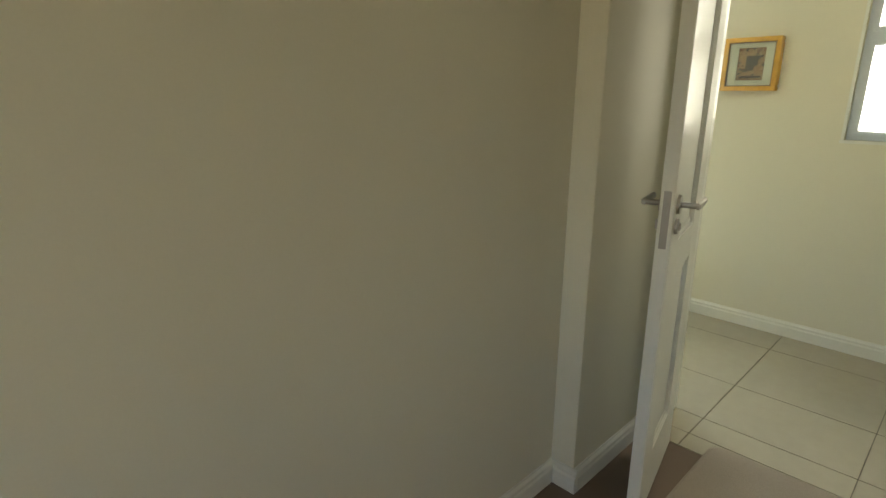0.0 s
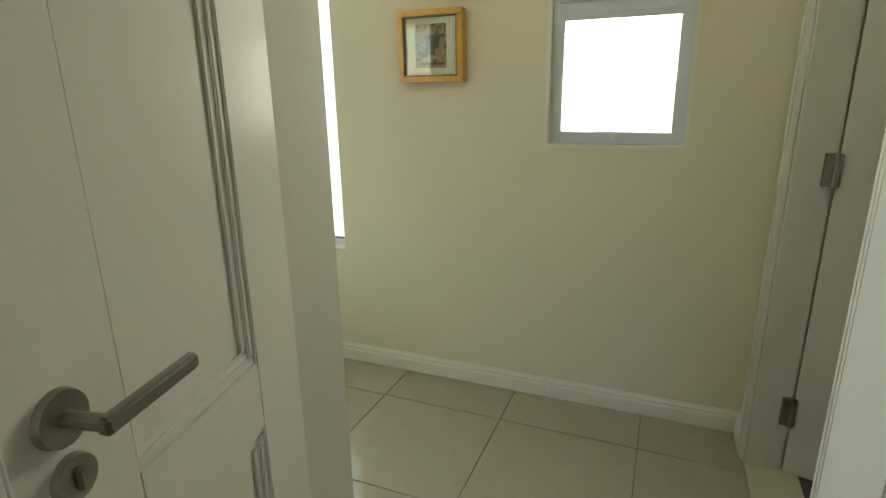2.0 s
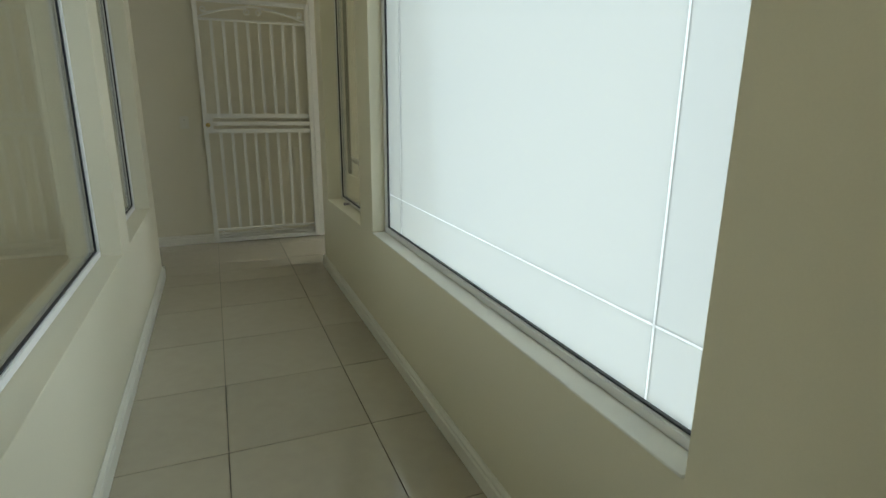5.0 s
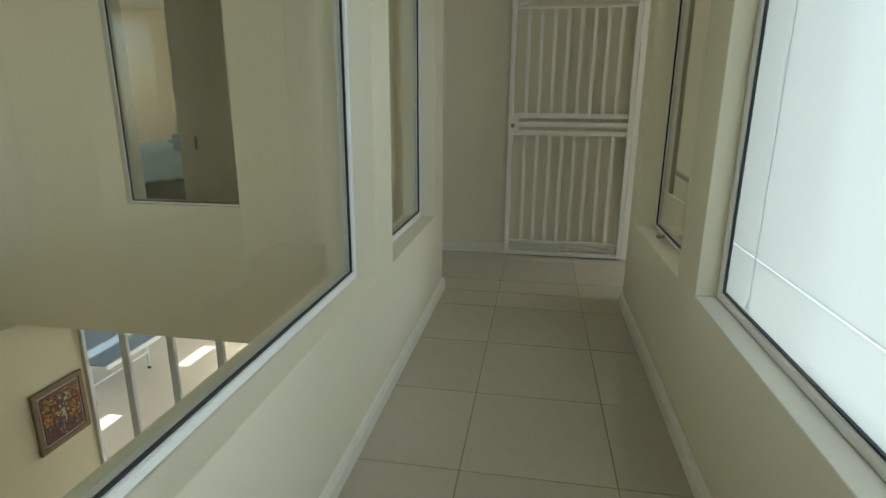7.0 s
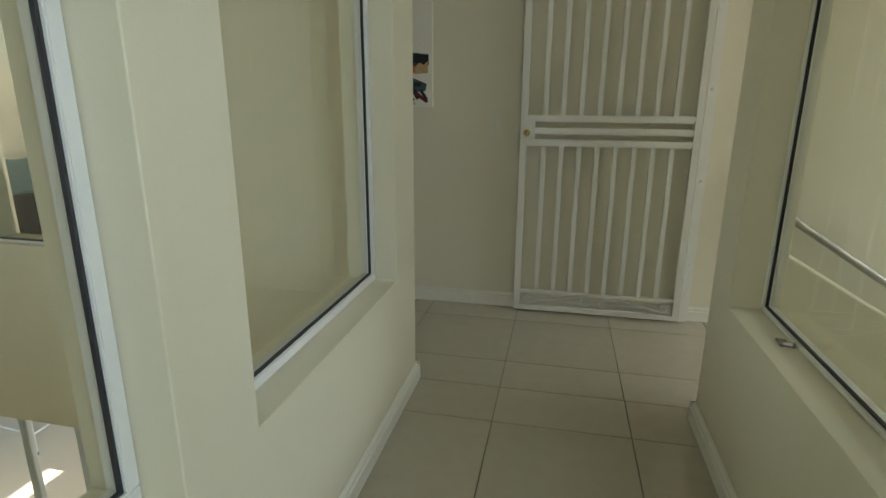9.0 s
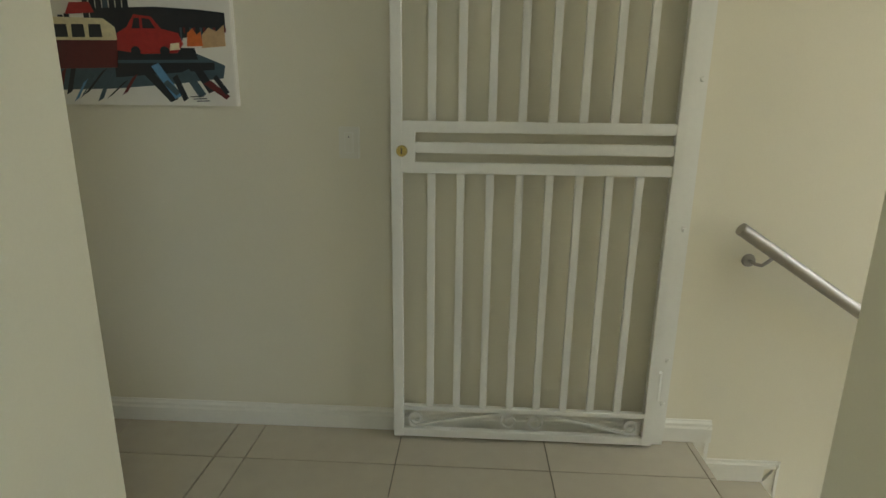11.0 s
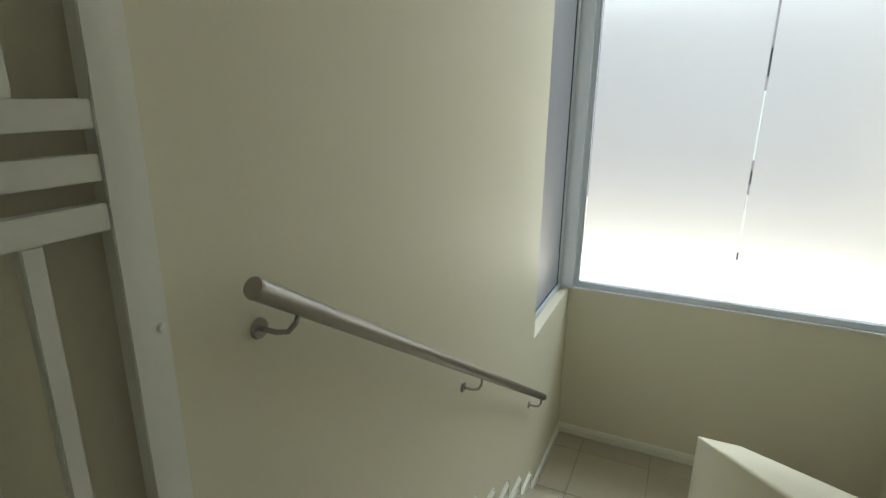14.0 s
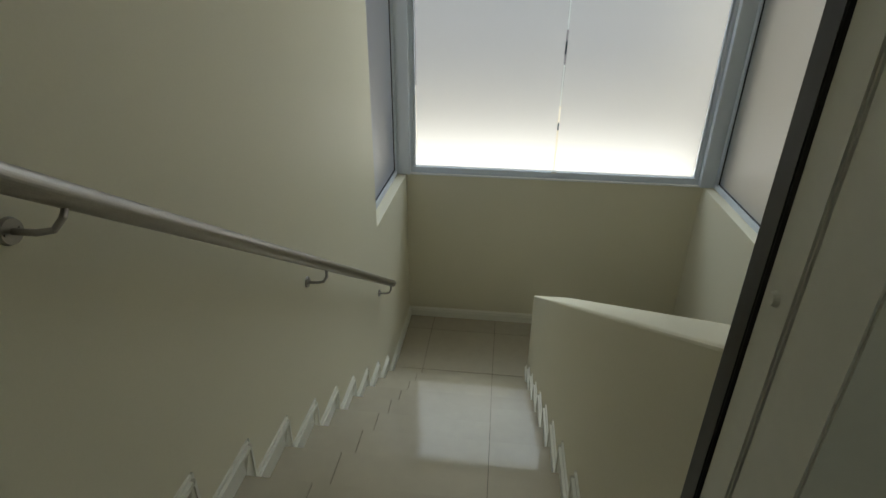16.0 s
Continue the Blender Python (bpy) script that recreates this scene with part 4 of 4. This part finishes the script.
    for k in range(5):
        poly([(0.28 + 0.065 * k, 0.24), (0.33 + 0.065 * k, 0.24), (0.328 + 0.065 * k, 0.285), (0.282 + 0.065 * k, 0.285)], black)
    poly([(0.46, 0.32), (0.57, 0.325), (0.555, 0.36), (0.48, 0.36)], red)
    # car
    car = lambda pts: [((u - 0.45) * 0.64 + 0.640, (v_ - 0.235) * 0.80 + 0.183) for u, v_ in pts]
    poly(car([(0.45, 0.25), (0.60, 0.235), (0.80, 0.24), (0.84, 0.28), (0.82, 0.325), (0.72, 0.345), (0.67, 0.395), (0.57, 0.405), (0.52, 0.35), (0.46, 0.325)]), red)
    poly(car([(0.55, 0.345), (0.60, 0.345), (0.60, 0.39), (0.57, 0.39)]), black)
    poly(car([(0.615, 0.345), (0.69, 0.345), (0.66, 0.385), (0.615, 0.39)]), black)
    poly(car([(0.76, 0.25), (0.82, 0.255), (0.82, 0.285), (0.77, 0.28)]), cream_)
    for cx in (0.710, 0.820):
        lay[0] += 1
        part("brushstroke", disc((x0 + cx, yf - 0.006, z0 + 0.192), (0, -1, 0), 0.018, 0.001, 16), black, root)
    for k in range(3):
        poly([(0.90 + 0.012 * k, 0.034 - 0.008 * k), (0.95 + 0.010 * k, 0.036 - 0.008 * k), (0.948 + 0.010 * k, 0.033 - 0.008 * k), (0.90 + 0.012 * k, 0.031 - 0.008 * k)], black, "signature_bar")
    return root


canvas()


# ---- peg on the stair window sill ----
bm = bmesh.new()
add_tube(bm, [(3.812, 5.965, 0.645), (3.832, 5.94, 0.651)], 0.009, 12)
add_disc(bm, (3.810, 5.968, 0.645), (1, -1, 0), 0.014, 0.010, 16)
add_box(bm, (3.802, 5.975, 0.636), (3.822, 6.01, 0.645), 0.002)
tagged(finish("window_peg", bm, STEEL), "small metal window peg lying on the sill", "window peg")


# ---- rug ----
def rug():
    bm = bmesh.new()
    w, l, r, h = 0.925, 1.0, 0.06, 0.018
    pts = []
    for cx, cy, a0 in ((w - r, l - r, 0), (r, l - r, 90), (r, r, 180), (w - r, r, 270)):
        for k in range(7):
            a = radians(a0 + 15 * k)
            pts.append((cx + r * math.cos(a), cy + r * math.sin(a)))
    lo = [bm.verts.new((x, y, 0.001)) for x, y in pts]
    up = [bm.verts.new((x, y, h * 0.7)) for x, y in pts]
    tp = [bm.verts.new((w / 2 + (x - w / 2) * 0.975, l / 2 + (y - l / 2) * 0.98, h)) for x, y in pts]
    n = len(pts)
    for a, b in ((lo, up), (up, tp)):
        for k in range(n):
            bm.faces.new((a[k], a[(k + 1) % n], b[(k + 1) % n], b[k]))
    bm.faces.new(tp)
    bm.faces.new(list(reversed(lo)))
    ob = finish("rug", bm, RUG)
    ob.matrix_world = pose(1.30, 0.42, 0.0, 0, 0, 0)
    return tagged(ob, "beige rug with rounded corners on the carpet", "rug")


rug()


# ---- seen through the void ----
def window_y(name, f, hole, label="tall clear interior window between void and landing"):
    a0, a1, z0, z1 = hole
    root = tagged(new(name), label, "window", kind="structure")
    fw, d = 0.014, 0.04
    bm = bmesh.new()
    for lo, hi in (((a0, f - d / 2, z0), (a1, f + d / 2, z0 + fw)), ((a0, f - d / 2, z1 - fw), (a1, f + d / 2, z1)), ((a0, f - d / 2, z0 + fw), (a0 + fw, f + d / 2, z1 - fw)), ((a1 - fw, f - d / 2, z0 + fw), (a1, f + d / 2, z1 - fw))):
        add_box(bm, lo, hi, 0.003)
    part("window_frame", bm, ALU, root)
    bm = bmesh.new()
    for lo, hi in (((a0 + fw, f - 0.016, z0 + fw), (a1 - fw, f - 0.006, z0 + fw + 0.01)), ((a0 + fw, f - 0.016, z0 + fw + 0.01), (a0 + fw + 0.01, f - 0.006, z1 - fw))):
        add_box(bm, lo, hi)
    part("gasket", bm, GASKET, root, "black rubber glazing gasket")
    p = part("pane", box((a0 + fw - 0.004, f - 0.003, z0 + fw - 0.004), (a1 - fw + 0.004, f + 0.003, z1 - fw + 0.004)), CLEAR, root)
    p.visible_shadow = False
    return root


window_y("window_7", 6.66, WIN_V)
architrave((-1.60, -0.485, 2.42), "y", YE, -1, "white architrave round the far bedroom doorway")
def sliding_leaf():
    root = tagged(new("door_5"), "white sliding bedroom door pushed half open", "door", kind="structure")
    part("leaf", box((-0.44, YE - 0.062, 0.01), (0.46, YE - 0.022, 2.44), 0.004), WHITE, root)
    pull_ = part("door_handle", box((-0.285, YE - 0.066, 0.92), (-0.247, YE - 0.0615, 1.06), 0.002), STEEL, root, "recessed steel flush pull")
    # Raised dark plate whose colour stands in for shade inside the pull.
    part("recess", box((-0.276, YE - 0.0675, 0.935), (-0.256, YE - 0.0662, 1.045), 0.0005), NEARBLACK, pull_)
    return root


sliding_leaf()


def bed():
    root = tagged(new("bed"), "bed with pale blue duvet on a charcoal base", "bed")
    part("base", box((-2.6, 8.6, 0.05), (-0.9, 10.5, 0.48), 0.03), CHARCOAL, root)
    bm = bmesh.new()
    bmesh.ops.create_grid(bm, x_segments=34, y_segments=34, size=1.0)
    for v_ in bm.verts:
        x, y = v_.co.x, v_.co.y
        e = max(abs(x), abs(y))
        z = 0.80 + 0.05 * noise.noise(Vector((x * 2.2, y * 2.2, 0))) + 0.03 * noise.noise(Vector((x * 6, y * 6, 3)))
        z -= 0.30 * max(0.0, e - 0.86) / 0.14
        v_.co = Vector((-1.75 + x * 0.89, 9.52 + y * 0.98, z))
    bmesh.ops.solidify(bm, geom=bm.faces[:], thickness=0.03)
    part("duvet", bm, FABRIC, root, "rumpled pale blue duvet", smooth=True)
    part("headboard", box((-0.89, 8.6, 0.0), (-0.80, 10.5, 1.12), 0.03), CHARCOAL, root, "dark upholstered headboard")
    for y in (8.72, 9.65):
        part("pillow", box((-1.35, y, 0.84), (-0.93, y + 0.72, 1.0), 0.06), FABRIC, root, "pale blue pillow")
    return root


bed()


def low_picture():
    """Built facing -y at the origin, then turned to hang on the wall across x."""
    x0, x1, z0, z1, y = -0.298, 0.298, -0.325, 0.325, 0.0
    root = tagged(new("framed_painting"), "brown framed painting of orange and teal strokes on the lower wall", "painting")
    root.matrix_world = pose(XP, 6.84, -1.625, 0, 0, 90)
    fw = 0.06
    bm = bmesh.new()
    for lo, hi in (((x0, y - 0.035, z0), (x1, y - 0.001, z0 + fw)), ((x0, y - 0.035, z1 - fw), (x1, y - 0.001, z1)), ((x0, y - 0.035, z0 + fw), (x0 + fw, y - 0.001, z1 - fw)), ((x1 - fw, y - 0.035, z0 + fw), (x1, y - 0.001, z1 - fw))):
        add_box(bm, lo, hi, 0.006)
    part("frame", bm, FRAMEWOOD, root)
    part("slip", box((x0 + fw - 0.002, y - 0.022, z0 + fw - 0.002), (x1 - fw + 0.002, y - 0.018, z1 - fw + 0.002)), MOUNT, root)
    part("picture", box((x0 + fw + 0.012, y - 0.026, z0 + fw + 0.012), (x1 - fw - 0.012, y - 0.022, z1 - fw - 0.012)), paint("plum_oil", (0.12, 0.06, 0.07)), root)
    cols = {"top": [paint("orange_oil", (0.62, 0.16, 0.03)), paint("red_oil", (0.40, 0.03, 0.025)), paint("ochre_oil", (0.55, 0.36, 0.08)), paint("leaf_oil", (0.20, 0.26, 0.06))],
            "mid": [paint("teal_oil", (0.22, 0.42, 0.42)), paint("pale_oil", (0.62, 0.64, 0.52)), paint("straw_oil", (0.60, 0.50, 0.16))],
            "low": [paint("navy_oil", (0.03, 0.05, 0.10)), paint("maroon_oil", (0.20, 0.02, 0.03)), paint("blue_oil", (0.10, 0.20, 0.32)), paint("amber_oil", (0.50, 0.22, 0.04))]}
    rnd = random.Random(3)
    for k in range(260):
        u, v_ = rnd.random(), rnd.random()
        zone = "mid" if abs(u - 0.52) < 0.10 + 0.10 * v_ and 0.25 < v_ < 0.9 and rnd.random() < 0.75 else ("top" if v_ > 0.36 + rnd.uniform(-0.12, 0.12) else "low")
        c = rnd.choice(cols[zone])
        cx, cz = x0 + 0.088 + u * (x1 - x0 - 0.176), z0 + 0.088 + v_ * (z1 - z0 - 0.176)
        ln, wd = rnd.uniform(0.009, 0.022), rnd.uniform(0.004, 0.009)
        tilt = rnd.uniform(60, 120) if zone != "top" else rnd.uniform(-80, 80)
        part("brushstroke", box((-ln, -0.0006, -wd), (ln, 0.0006, wd), 0, pose(cx, y - 0.0265 - 0.00004 * k, cz, 0, tilt, 0)), c, root)
    return root


low_picture()


def folding_doors():
    root = tagged(new("door_6"), "grey aluminium folding patio doors under the landing", "door", kind="structure")
    for x in (XP + 0.012, -1.03, -0.49, 0.05, 0.59, 1.13, 1.67):
        part("frame_post", box((x, YD + 0.002, ZG), (x + (0.02 if x < -1.3 else 0.075), YD + 0.048, -0.76), 0.004), GREYALU, root)
    part("head", box((XP + 0.012, YD + 0.002, -0.76), (1.998, YD + 0.048, -0.702), 0.004), GREYALU, root)
    return root


folding_doors()


def games_table():
    root = tagged(new("games_table"), "slate blue table-tennis table on a grey steel undercarriage", "table")
    part("top", box((-5.4, 8.72, ZG + 0.74), (-2.70, 10.24, ZG + 0.765), 0.004), SLATE, root)
    part("rim", box((-2.698, 8.72, ZG + 0.70), (-2.67, 10.24, ZG + 0.765), 0.004), GREYALU, root)
    for x in (-5.0, -3.15):
        for y in (8.9, 10.06):
            leg = part("leg", tube([(x, y, ZG + 0.05), (x, y, ZG + 0.74)], 0.02, 10), GREYALU, root)
            part("castor", disc((x, y, ZG + 0.028), (0, 1, 0), 0.028, 0.025, 18), NEARBLACK, leg)
        part("brace", tube([(x, 8.9, ZG + 0.3), (x, 10.06, ZG + 0.3)], 0.015, 10), GREYALU, root)
    part("brace", tube([(-5.0, 8.9, ZG + 0.5), (-3.15, 8.9, ZG + 0.3)], 0.012, 10), GREYALU, root)
    return root


games_table()

# ---- outside ----
slab("backdrop", (14.0, -12, ZG - 0.1), (14.3, 24, -0.7), RENDERWALL, "cream plastered garden wall", "garden wall")
slab("backdrop", (15.0, -12, ZG - 0.1), (15.4, 3.59, 7.0), RENDERWALL, "sunlit cream plastered house beyond the garden wall", "building")
slab("backdrop", (15.0, 3.6, ZG - 0.1), (15.4, 24, 7.0), ROOFGREY, "grey plastered building beyond the garden wall", "building")

# ---- tiles ----
tile_mesh = {}


def lay_tiles(parent, x0, x1, y0, y1, gx, gy, z=0.0, gap=0.0035):
    """Square tiles on the grid, cut at the edges, each an object sharing its mesh with those of the same size."""
    i0, i1 = math.floor((x0 - gx) / T), math.ceil((x1 - gx) / T)
    j0, j1 = math.floor((y0 - gy) / T), math.ceil((y1 - gy) / T)
    for i in range(i0, i1):
        for j in range(j0, j1):
            a0, a1 = max(x0, gx + i * T), min(x1, gx + (i + 1) * T)
            b0, b1 = max(y0, gy + j * T), min(y1, gy + (j + 1) * T)
            w, l = a1 - a0 - gap, b1 - b0 - gap
            if w < 0.01 or l < 0.01:
                continue
            key = (round(w, 4), round(l, 4))
            if key not in tile_mesh:
                bm = box((-w / 2, -l / 2, -0.011), (w / 2, l / 2, 0.0), 0.0012)
                me = bpy.data.meshes.new("tile")
                bm.to_mesh(me)
                bm.free()
                me.materials.append(TILE)
                tile_mesh[key] = me
            ob = new("tile", tile_mesh[key])
            ob.location = ((a0 + a1) / 2, (b0 + b1) / 2, z)
            ob.parent = parent


lay_tiles(floor, XL, XR, YS, YC, GX, GY)
lay_tiles(floor, 2.129, XL, 0.595, 1.66, GX, GY)
lay_tiles(floor, XR, X0, YW, YC, GX, GY)
lay_tiles(floor, 2.129, X0, YC, YE, GX, GY)
lay_tiles(floor_west, -2.2, 2.126, 6.831, YE, GX, GY)
lay_tiles(landing, XS + 0.007, XF, YB, YE, 7.136, 6.93, ZL)
